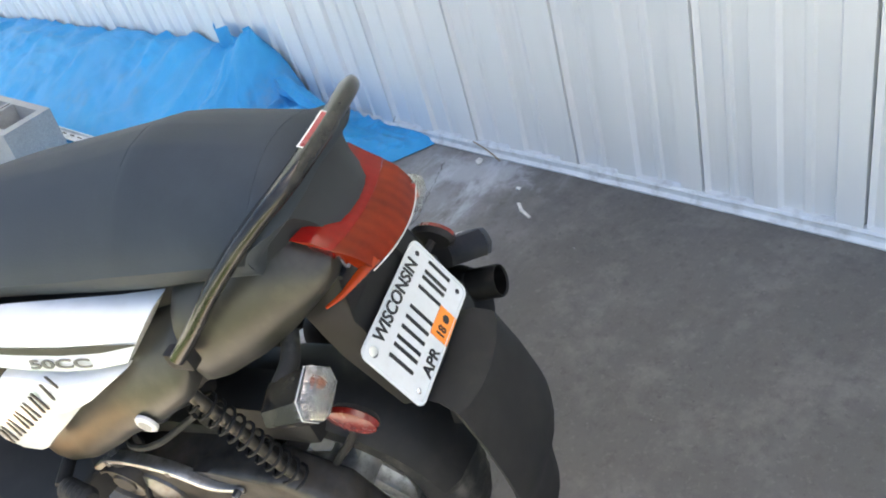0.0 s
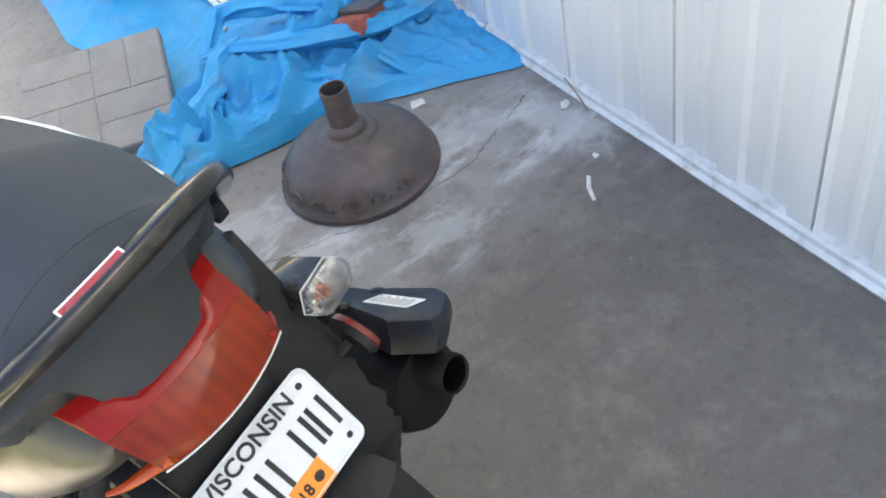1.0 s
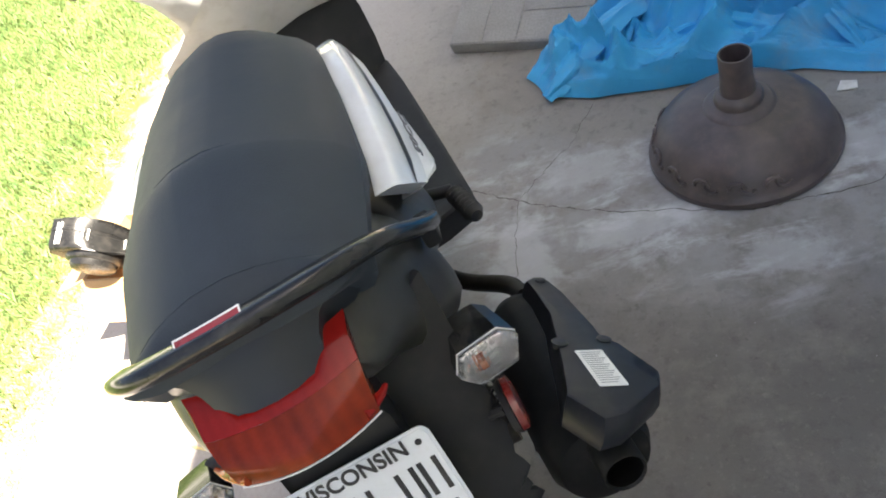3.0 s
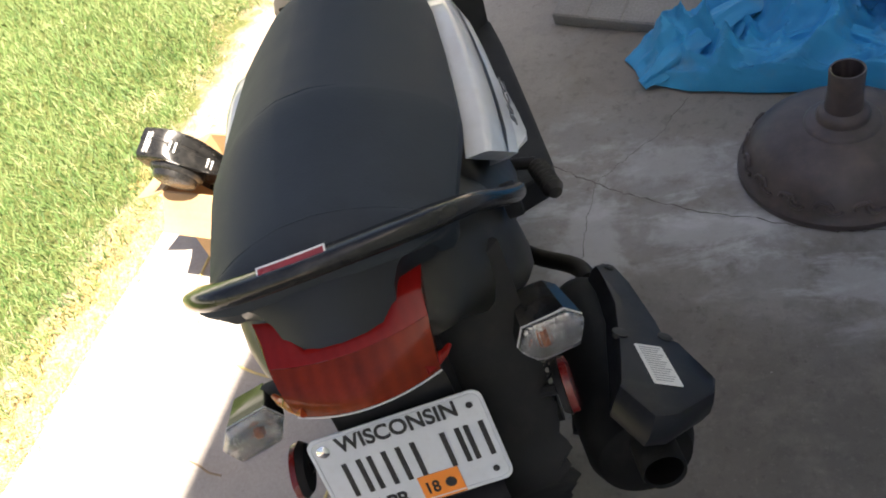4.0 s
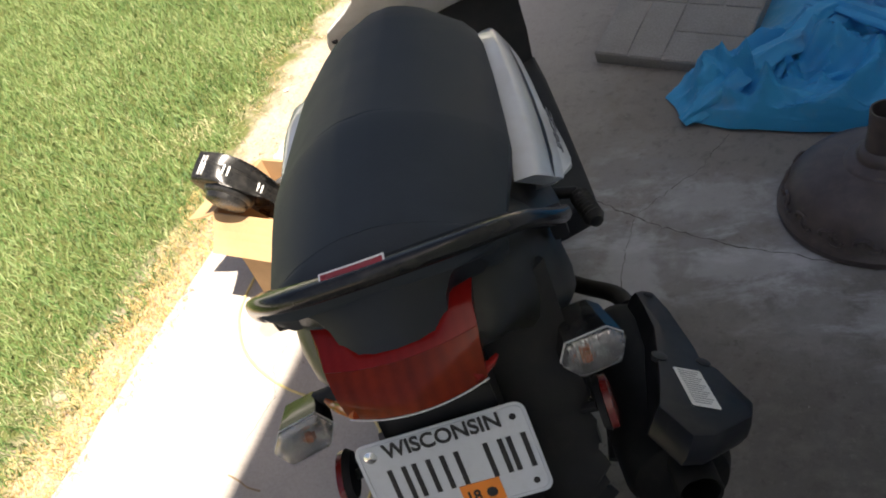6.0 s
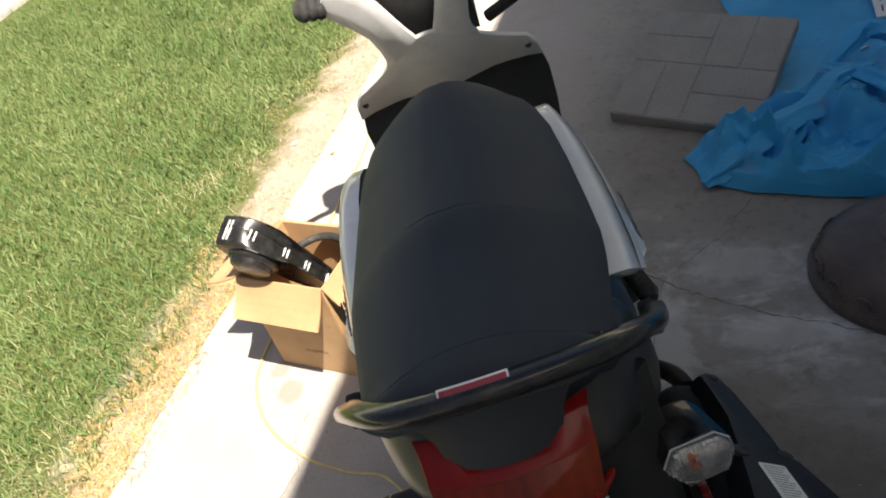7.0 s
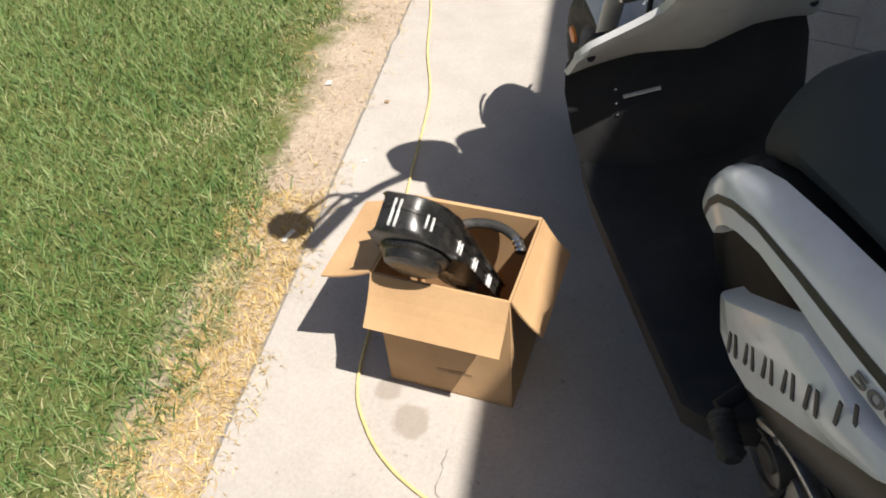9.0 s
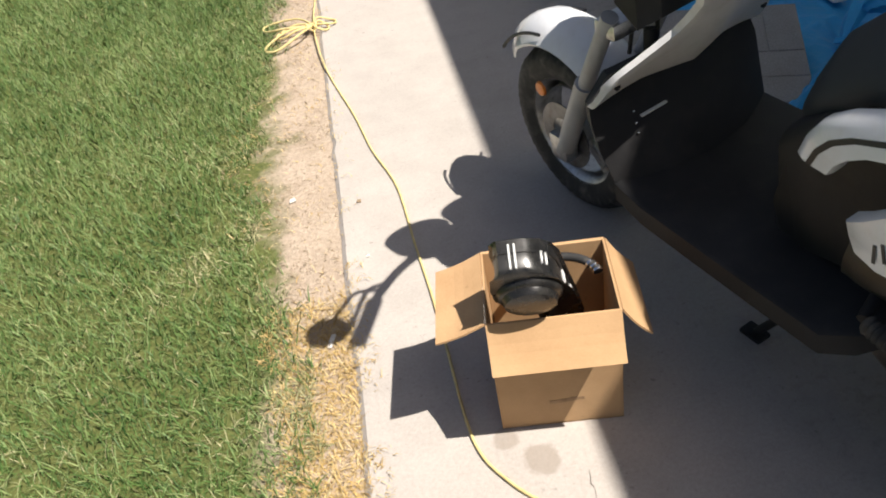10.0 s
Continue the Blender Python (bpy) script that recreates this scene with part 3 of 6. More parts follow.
def make_lawn():
    rnd = random.Random(11)
    spots = []
    while len(spots) < 250000:
        y = rnd.uniform(-1.2, 9.0)
        if y < 0.3 and rnd.random() < 0.4:
            continue
        x = -4.02 + (rnd.random() ** 0.75) * 2.75
        if y > 5.5 and rnd.random() < 0.5:
            continue
        e = grass_edge(y)
        if x > e:
            if x > e + 0.05 or rnd.random() > 0.06:
                continue
        elif rnd.random() > 0.40 + 1.1 * (fnoise(x, y, 9, 2) + 0.45) + min(1, (e - x) * 2):
            continue
        elif rnd.random() < 0.85 * thin_turf(x, y, e):
            continue
        spots.append((x, y))
    spots = np.array(spots)
    blades("grass", spots, GRASS, "thick green lawn grass with paler patches", (0.024, 0.052), (0.0009, 0.0019), 0.80, 5)
    dry = []
    while len(dry) < 15000:
        y = rnd.uniform(0.2, 2.12) if rnd.random() < 0.8 else rnd.uniform(2.1, 6.0)
        e = grass_edge(y)
        x = rnd.uniform(e - 0.08, SLAB_EDGE + 0.010)
        if y > 2.1 and rnd.random() < 0.55 + fnoise(x, y, 5, 8):
            continue
        dry.append((x, y))
    blades("dry_grass", np.array(dry), STRAW, "dry yellow straw beside the concrete edge", (0.012, 0.034), (0.0007, 0.0015), 1.05, 6, lying=0.65)
    thatch = []
    while len(thatch) < 11000:
        y = rnd.uniform(0.2, 4.5)
        e = grass_edge(y)
        x = e - 1.3 * rnd.random() ** 1.5
        if rnd.random() > 0.10 + thin_turf(x, y, e):
            continue
        thatch.append((x, y))
    blades("thatch", np.array(thatch), THATCH, "pale half-dead grass in the thin patches of the lawn", (0.016, 0.044), (0.0008, 0.0017), 1.0, 12, lying=0.35)
    spill = []
    while len(spill) < 900:
        y = rnd.uniform(0.2, 2.25) if rnd.random() < 0.8 else rnd.uniform(2.2, 4.0)
        x = SLAB_EDGE + 0.008 + 0.05 * rnd.random() ** 2.4
        if fnoise(x * 0.3, y, 7, 3) < -0.12:
            continue
        spill.append((x, y))
    blades("loose_straw", np.array(spill), STRAW, "loose straw bits spilled over the concrete edge", (0.008, 0.026), (0.0006, 0.0013), 1.3, 14, lying=0.9, ground=0.003)
    bits = []
    while len(bits) < 4200:
        y = rnd.uniform(1.6, 5.5)
        e = grass_edge(y)
        x = rnd.uniform(e - 0.03, SLAB_EDGE - 0.004)
        if rnd.random() < 0.5 + 0.9 * fnoise(x, y, 7, 21):
            continue
        bits.append((x, y))
    blades("soil_litter", np.array(bits), LITTER, "brown dead grass bits scattered on the soil", (0.006, 0.028), (0.0006, 0.0018), 1.35, 9, lying=0.95)


# ---------------------------------------------------------------- building
WALL_X = 0.945


def make_wall():
    period, y0 = 0.3475, 1.443 - 0.3475 * 22
    prof = [(0.0, 0.014), (0.001, -0.012), (0.005, -0.012), (0.007, 0.015), (0.060, 0.015), (0.068, 0.001), (0.108, 0.001), (0.114, 0.006), (0.126, 0.006), (0.132, 0.001), (0.172, 0.001), (0.180, 0.014), (0.232, 0.015), (0.240, 0.001), (0.272, 0.001), (0.278, 0.006), (0.290, 0.006), (0.296, 0.001), (0.338, 0.001)]
    def skew(y):
        return WALL_X + 0.03 * (y - 1.6)
    line = []
    for k in range(48):
        for dy, dx in prof:
            line.append((skew(y0 + k * period + dy) - dx, y0 + k * period + dy))
    top = 3.06
    rows = [[(x, y, 0.014) for x, y in line], [(x, y, top) for x, y in line]]
    bm = loft(rows, closed=False)
    back = [[(skew(y) + 0.02, y, 0.0) for _, y in line], [(skew(y) + 0.02, y, top) for _, y in line]]
    bm2 = loft(back, closed=False)
    w = part("wall_east", merge(bm, bm2), WALL_METAL, smooth_shade=False)
    tagged(w, "white ribbed steel siding wall of a shed", "wall", kind="structure")
    core = part("wall_core", slab([(skew(line[0][1]) + 0.025, line[0][1]), (WALL_X + 4.0, line[0][1]), (WALL_X + 4.0, line[-1][1]), (skew(line[-1][1]) + 0.025, line[-1][1])], 0.0, top, "xy"), WALL_METAL, smooth_shade=False)
    tagged(core, "white shed body behind the siding", "wall", kind="structure")
    # base trim: a bent white angle with a small turned lip
    sec = [(0.0, 0.0), (-0.024, 0.0), (-0.024, 0.004), (-0.020, 0.006), (-0.014, 0.010), (-0.011, 0.020), (-0.015, 0.024), (-0.010, 0.029), (0.016, 0.031), (0.016, 0.0)]
    ys = [line[0][1] + 0.12 * i for i in range(int((line[-1][1] - line[0][1]) / 0.12))]
    rows = [[(skew(y) - 0.008 + a + 0.0030 * noise.noise((y * 6, a * 30, 1)), y, b + 0.001 + 0.001 * noise.noise((y * 5, 3, b * 30))) for a, b in sec] for y in ys]
    tagged(part("base_trim", loft(rows), GALV), "white metal base trim, dented and dusty", "trim", kind="structure")
    # unseen roof; its overhanging eave is placed to cast the slab's shade edge
    ev = [(0.745, top - 0.02), (0.745, top + 0.10), (WALL_X + 2.0, top + 0.75), (WALL_X + 4.2, top + 0.10), (WALL_X + 4.2, top - 0.02)]
    r = part("roof", slab(ev, line[0][1] - 0.2, line[-1][1] + 0.2, "xz"), GALV, smooth_shade=False)
    tagged(r, "unseen white metal shed roof, eave set to cast the shade edge", "roof", kind="structure")
    # screw heads in the siding
    bm = bmesh.new()
    for k in range(40):
        for z in (0.16, 0.62):
            c = bmesh.ops.create_icosphere(bm, subdivisions=1, radius=0.0045)
            for v in c["verts"]:
                v.co = Vector((v.co.x * 0.5 + skew(y0 + k * period) - 0.010, v.co.y + y0 + k * period + 0.045, v.co.z + z))
    tagged(part("siding_screw", bm, GALV), "small white screw heads in the siding", "screw", kind="stuff")


make_ground()
make_slab()
make_street()
make_wall()

# ---------------------------------------------------------------- the scooter
SCOOTER = Matrix.Translation((-0.0172, 0.9494, 0.0)) @ pose(0, 0, 0, 0, -5.0, 21.3)
scooter = thing("motor_scooter", SCOOTER, "black and white motor scooter leaning on its side stand", "scooter")


def U(w, zt, zb, r, y, n=5, flare=0.0, floor=True):
    """An inverted U section at y: half width w, from zb up to zt."""
    pts = [(w + flare, y, zb)]
    for k in range(n + 1):
        a = radians(90 * k / n)
        pts.append((w - r + r * math.cos(a), y, zt - r + r * math.sin(a)))
    left = [(-x, yy, z) for x, yy, z in pts[::-1]]
    return pts + left


def make_seat():
    # y, half width, top, base, edge radius
    secs = [(0.042, 0.084, 0.790, 0.779), (0.048, 0.102, 0.803, 0.775), (0.058, 0.113, 0.812, 0.768), (0.070, 0.118, 0.819, 0.756), (0.080, 0.120, 0.8235, 0.733), (0.12, 0.123, 0.828, 0.730), (0.20, 0.126, 0.834, 0.724),
            (0.236, 0.127, 0.8340, 0.721), (0.248, 0.127, 0.8315, 0.720), (0.30, 0.127, 0.822, 0.714), (0.40, 0.127, 0.806, 0.704), (0.50, 0.128, 0.791, 0.692), (0.58, 0.124, 0.776, 0.672),
            (0.65, 0.108, 0.752, 0.640), (0.71, 0.090, 0.718, 0.600), (0.76, 0.070, 0.672, 0.560), (0.795, 0.048, 0.605, 0.530), (0.81, 0.034, 0.57, 0.52)]
    # side profile: inset from the widest line and share of the height
    side = [(0.016, 0.0), (0.006, 0.12), (0.002, 0.28), (0.014, 0.48), (0.036, 0.67), (0.058, 0.82), (0.082, 0.93), (0.102, 0.985)]
    def ring_at(y, w, zt, zb):
        k = w / 0.125
        pts = [(w - i * k, y, zb + (zt - zb) * f) for i, f in side] + [(w * 0.12, y, zt)]
        low = [(zt - p[2]) / (zt - zb) for p in pts]
        grow = 0.018 * max(0.0, min(1.0, (y - 0.12) / 0.10)) * max(0.0, min(1.0, (0.62 - y) / 0.25))
        return [(x + grow * q + 0.014, yy, z) for (x, yy, z), q in zip(pts, low)] + [(0.014 - x - 0.45 * grow * q, yy, z) for (x, yy, z), q in zip(pts[::-1], low[::-1])]
    rings = [ring_at(*q) for q in secs]
    bm = loft(rings)
    bmesh.ops.subdivide_edges(bm, edges=bm.edges[:], cuts=1, smooth=0.35, use_grid_fill=True)
    s = part("seat", bm, SEAT_VINYL, scooter, "black vinyl seat, slightly dusty")
    # piping seams between the three cover panels
    for y0, bend in ((0.077, 0.0), (0.243, 0.004)):
        pts = []
        for i in range(29):
            u = -1 + i / 14
            y = y0 + bend * (1 - u * u)
            k = max(0, min(len(secs) - 2, sum(1 for q in secs if q[0] <= y) - 1))
            a, b = secs[k], secs[k + 1]
            t = (y - a[0]) / (b[0] - a[0])
            w, zt, zb = (a[j] + (b[j] - a[j]) * t for j in (1, 2, 3))
            prof = [(0.0, 1.002), (w * 0.12, 1.002)] + [(w - i_ * w / 0.125, f_) for i_, f_ in side[::-1]][:-1]
            s_ = abs(u) * (len(prof) - 1)
            j = min(len(prof) - 2, int(s_))
            q = s_ - j
            x = prof[j][0] + (prof[j + 1][0] - prof[j][0]) * q
            f = prof[j][1] + (prof[j + 1][1] - prof[j][1]) * q
            pts.append((math.copysign(x, u) + 0.014, y, zb + (zt - zb) * f - 0.0004))
        part("seam", tube(pts, 0.0010, 6), SEAT_VINYL, s, "raised stitched seam")
    return s


def make_body():
    # rear bodywork: glossy black shell under the seat
    secs = [(0.10, 0.090, 0.735, 0.650, 0.025), (0.16, 0.098, 0.735, 0.600, 0.025), (0.26, 0.106, 0.710, 0.540, 0.025),
            (0.36, 0.122, 0.700, 0.478, 0.025), (0.46, 0.128, 0.680, 0.432, 0.025), (0.56, 0.126, 0.660, 0.395, 0.025), (0.66, 0.116, 0.62, 0.355, 0.03), (0.74, 0.108, 0.58, 0.335, 0.03), (0.80, 0.085, 0.53, 0.325, 0.03)]
    rings = []
    for y, w, zt, zb, r in secs:
        out = []
        for x, yy, z in U(w, zt, zb, r, y, 5, -0.012):
            out.append((x + 0.006, yy, z))
        rings.append(out)
    bm = loft(rings)
    bmesh.ops.subdivide_edges(bm, edges=bm.edges[:], cuts=1, smooth=0.7, use_grid_fill=True)
    part("body_shell", bm, BLACK_MATTE, scooter, "dull black bodywork under the seat")
    def curve(keys, y):
        return float(np.interp(y, [k[0] for k in keys], [k[1] for k in keys]))
    # side cowls: smooth bulging panels with an arched lower edge
    for sgn in (-1, 1):
        rings = []
        shrink = 0.0 if sgn < 0 else 0.012
        for i in range(27):
            y = 0.203 + 0.43 * (i / 26) ** 1.15
            zt = curve(((0.20, 0.700), (0.26, 0.680), (0.32, 0.655), (0.42, 0.600), (0.50, 0.530), (0.64, 0.480)), y)
            zb = curve(((0.20, 0.612), (0.215, 0.592), (0.25, 0.570), (0.29, 0.546), (0.343, 0.519), (0.40, 0.480), (0.463, 0.441), (0.553, 0.402), (0.64, 0.375)), y)
            w = curve(((0.20, 0.146), (0.212, 0.160), (0.25, 0.170), (0.29, 0.176), (0.36, 0.177), (0.46, 0.176), (0.53, 0.170), (0.58, 0.158), (0.64, 0.135)), y) - shrink
            h = zt - zb
            half = [(w - 0.085, zt), (w - 0.062, zt - 0.03 * h), (w - 0.044, zt - 0.12 * h), (w - 0.026, zt - 0.28 * h), (w - 0.012, zt - 0.46 * h), (w - 0.003, zt - 0.66 * h), (w, zt - 0.84 * h), (w - 0.002, zt - 0.94 * h), (w - 0.008, zb), (w - 0.05, zb + 0.012)]
            rings.append([(sgn * a + 0.006, y, b) for a, b in half])
        part("side_cowl", loft(rings), COWL_BLACK, scooter, "glossy black side cowl with an arched lower edge")
    # one tail shell that wraps both sides of the light
    rings = []
    for i in range(25):
        y = 0.026 + 0.178 * (i / 24) ** 1.3
        cx = 0.0145 - 0.006 * min(1.0, (y - 0.026) / 0.15)
        zt = curve(((0.026, 0.728), (0.05, 0.740), (0.065, 0.752), (0.09, 0.758), (0.14, 0.742), (0.21, 0.715)), y)
        w = curve(((0.026, 0.076), (0.034, 0.088), (0.05, 0.099), (0.08, 0.113), (0.12, 0.128), (0.17, 0.142), (0.198, 0.147), (0.21, 0.138)), y)
        ring = []
        for sgn in (1, -1):
            zb = curve(((0.026, 0.694), (0.05, 0.676), (0.08, 0.652), (0.12, 0.628), (0.17, 0.606), (0.198, 0.600), (0.21, 0.614)), y) - (curve(((0.05, 0.0), (0.12, 0.030), (0.20, 0.055)), y) if sgn > 0 else 0.0)
            h = zt - zb
            w_ = w + (curve(((0.07, 0.0), (0.16, 0.014)), y) if sgn > 0 else 0.0)
            half = [(w_ - 0.040, zb + 0.012), (w_ - 0.010, zb), (w_ - 0.003, zb + 0.07 * h), (w_, zb + 0.24 * h), (w_ - 0.002, zb + 0.46 * h), (w_ - 0.009, zb + 0.66 * h), (w_ - 0.020, zb + 0.82 * h), (w_ - 0.036, zb + 0.94 * h), (w_ - 0.056, zt)]
            row = [(sgn * a + cx, y, b) for a, b in half]
            ring += row if sgn > 0 else row[::-1]
        rings.append(ring)
    part("tail_cowl", loft(rings), COWL_BLACK, scooter, "glossy black tail cowl wrapped round the light")
    # black sloping deck between the grab rail and the tail light
    deck = []
    for y, w, z, drop in ((0.014, 0.046, 0.735, 0.022), (0.022, 0.048, 0.745, 0.030), (0.030, 0.051, 0.757, 0.040), (0.038, 0.055, 0.770, 0.050), (0.046, 0.064, 0.782, 0.055), (0.054, 0.080, 0.790, 0.055), (0.064, 0.099, 0.795, 0.050), (0.080, 0.104, 0.797, 0.050)):
        deck.append([(x * w + 0.0145, y - 0.004 * (1 - x * x), z - 0.012 * abs(x) ** 3) for x in (-1, -0.8, -0.45, 0, 0.45, 0.8, 1)] + [(1.02 * w + 0.0145, y + 0.010, z - drop * 0.5), (1.02 * w + 0.0145, y + 0.016, z - drop), (-1.02 * w + 0.0145, y + 0.016, z - drop), (-1.02 * w + 0.0145, y + 0.010, z - drop * 0.5)])
    part("tail_deck", loft(deck), BODY_BLACK, scooter, "glossy black tail deck above the light")
    # inner fender and under-tray that carries the plate
    tray = [(0.06, 0.695), (0.020, 0.695), (0.042, 0.625), (0.006, 0.545), (-0.012, 0.49), (0.03, 0.47), (0.08, 0.56), (0.10, 0.63)]
    part("plate_bracket", slab(tray, -0.055, 0.065, "yz", 0.006), BLACK_MATTE, scooter)


def make_tail_light():
    tl = new("tail_light")
    tl.parent = scooter
    us = [-1 + 2 * i / 40 for i in range(41)]
    rings, shelf = [], []
    # rear face from the bottom edge up to the crease, then the shelf with its two horns
    for u in us:
        au = abs(u)
        x0, x1 = 0.0645 * u + 0.0165, 0.0720 * u + 0.0145
        yb = -0.028 + 0.014 * u * u
        horn = max(0.0, min(1.0, (au - 0.52) / 0.14))
        yc = 0.004 + 0.012 * u * u
        yt = yc + 0.012 + 0.026 * horn * (0.8 + 0.2 * au)
        zc = 0.733
        zt = zc + 0.006 + 0.014 * horn
        ring = [(x0, yb + 0.030, 0.712), (x0, yb + 0.016, 0.697), (x0, yb, 0.700)]
        for k in range(1, 5):
            f = k / 5
            ring.append((x0 + (x1 - x0) * f, yb + (yc - yb) * f - 0.004 * math.sin(math.pi * f), 0.700 + (zc - 0.700) * f + 0.003 * math.sin(math.pi * f)))
        ring.append((x1, yc, zc))
        rings.append(ring)
        shelf.append([(x1, yc, zc + 0.0004), (x1 + 0.001 * u, (yc + yt) / 2, (zc + zt) / 2 + 0.002), (x1 + 0.006 * u * horn, yt, zt), (x1 - 0.004 * u, yt + 0.003, zt - 0.008), (x0, yb + 0.04, 0.712)])
    part("lens", loft(rings), RED_LENS, tl, "red ribbed tail light lens")
    part("lens_top", loft(shelf), RED_DEEP, tl, "upper edge of the lens with two raised horns")
    # small drops of lens that run forward under each corner
    for sgn in (-1, 1):
        pts = [(-0.036, -0.013, 0.705), (-0.056, 0.004, 0.694), (-0.072, 0.020, 0.684), (-0.084, 0.034, 0.679)] if sgn < 0 else [(0.068, -0.012, 0.705), (0.078, -0.005, 0.701), (0.086, 0.003, 0.698), (0.091, 0.010, 0.697)]
        def drop(f):
            q = 1 - 0.75 * f
            return [(0.009 * q * math.cos(a), 0.005 * q * math.sin(a)) for a in (2 * math.pi * k / 12 for k in range(12))]
        # left drop is painted orange, standing in for a reflection on red plastic
        part("side_lens", sweep(spline(pts, 6), drop), RED_LENS_LIT if sgn < 0 else RED_DEEP, tl, "red tail light corner, coloured orange for its reflection" if sgn < 0 else "dark red corner of the tail light")
    # pale gasket line under the lens
    part("gasket", tube([(0.0650 * u + 0.0165, -0.0275 + 0.014 * u * u, 0.6975) for u in us], 0.0009, 6), SILVER, tl, "thin pale lower edge")
    # reflector bowl
    part("reflector", slab([(-0.05, 0.702), (0.072, 0.702), (0.078, 0.724), (-0.055, 0.724)], 0.012, 0.016, "xz"), CHROME, tl)


def make_grab_rail():
    pts = [(-0.152, 0.180, 0.676), (-0.143, 0.150, 0.706), (-0.125, 0.115, 0.745), (-0.104, 0.082, 0.777), (-0.082, 0.054, 0.800), (-0.060, 0.036, 0.812), (-0.03, 0.028, 0.817), (0.014, 0.026, 0.818),
           (0.058, 0.028, 0.817), (0.100, 0.034, 0.813), (0.127, 0.048, 0.802), (0.148, 0.075, 0.778), (0.163, 0.110, 0.742), (0.172, 0.150, 0.704), (0.176, 0.182, 0.678)]
    bm = sweep(spline(pts, 4), rrect(0.0125, 0.0085, 0.0065, 3), up=(0, 0.35, 1))
    g = part("grab_rail", bm, BLACK_GLOSS, scooter, "bent glossy black grab rail")
    st = new("warning_sticker")
    st.parent = g
    def strip(x0, x1, r0, r1, name, mat, off):
        rings = []
        for i in range(7):
            x = x0 + (x1 - x0) * i / 6
            c = Vector((x, 0.0245 + 1.0 * (x - 0.014) ** 2, 0.8178 - 0.35 * (x - 0.014) ** 2))
            rings.append([(c.x, c.y - a, c.z + 0.0092 + off - 0.35 * a) for a in (r0, r1)])
        part(name, loft(rings, closed=False), mat, st)
    strip(-0.0155, 0.0425, -0.0064, 0.0064, "border", STICKER_WHITE, 0.0004)
    strip(-0.0138, 0.0408, -0.0044, 0.0044, "field", STICKER_RED, 0.0008)
    # mounts down to the body
    for sx in (-0.150, 0.170):
        part("rail_mount", box(sx - 0.008, sx + 0.010, 0.168, 0.200, 0.655, 0.680, 0.005), BLACK_MATTE, scooter)


def make_plate():
    m = pose(0.0, 0.0, 0.565, 90 - 26, 0, 0)       # local x right, y up the plate, z towards the rear
    pl = new("licence_plate")
    pl.parent = scooter
    pl.matrix_basis = m
    body = slab(rrect(0.089, 0.0508, 0.011, 5), -0.0008, 0.0008, "xy")
    part("plate_blank", body, PLATE_WHITE, pl, "white metal plate with rounded corners")
    rim = sweep([(x, y, 0.0012) for x, y in rrect(0.0855, 0.0473, 0.0085, 5) + [rrect(0.0855, 0.0473, 0.0085, 5)[0]]], circle(0.0009, 6), caps=False)
    part("rim", rim, PLATE_WHITE, pl)
    text_part("state_name", "WISCONSIN", 0.0225, INK, pl, pose(0.0015, 0.0372, 0.0014), squeeze=0.98)
    text_part("month", "APR", 0.0200, INK, pl, pose(-0.0335, -0.0385, 0.0014), squeeze=1.05)
    # the registration is left as plain bars
    for x in (-0.0545, -0.0285, 0.0010, 0.0465, 0.0705):
        for dx in (-0.0075, 0.0075):
            part("bar", box(x + dx - 0.0026, x + dx + 0.0026, -0.021, 0.0175, 0.0008, 0.0016, 0.0003, 1), INK, pl)
    stick = part("year_sticker", box(-0.0015, 0.040, -0.0500, -0.0215, 0.0008, 0.0017), ORANGE, pl, "orange year sticker")
    text_part("year", "18", 0.0175, INK, stick, pose(0.0095, -0.0360, 0.0019), squeeze=0.9)
    part("blot", moved(lathe([(0.0001, 0), (0.0058, 0), (0.005, 0.0006), (0.0001, 0.0006)], 9), pose(0.0285, -0.0355, 0.0018)), INK, stick)
    for x, y, mat, r in ((-0.0745, 0.0365, CHROME, 0.0066), (0.0745, 0.0365, INK, 0.0034), (0.0745, -0.0365, INK, 0.0034), (-0.0745, -0.0365, CHROME, 0.0034)):
        prof = [(0.0001, 0.003), (r * 0.6, 0.003), (r, 0.0018), (r, 0.0009), (0.0001, 0.0009)] if mat is CHROME else [(0.0001, 0.0013), (r, 0.0013), (r, 0.0007), (0.0001, 0.0007)]
        part("screw" if mat is CHROME else "hole", moved(lathe(prof, 14), pose(x, y, 0)), mat, pl)


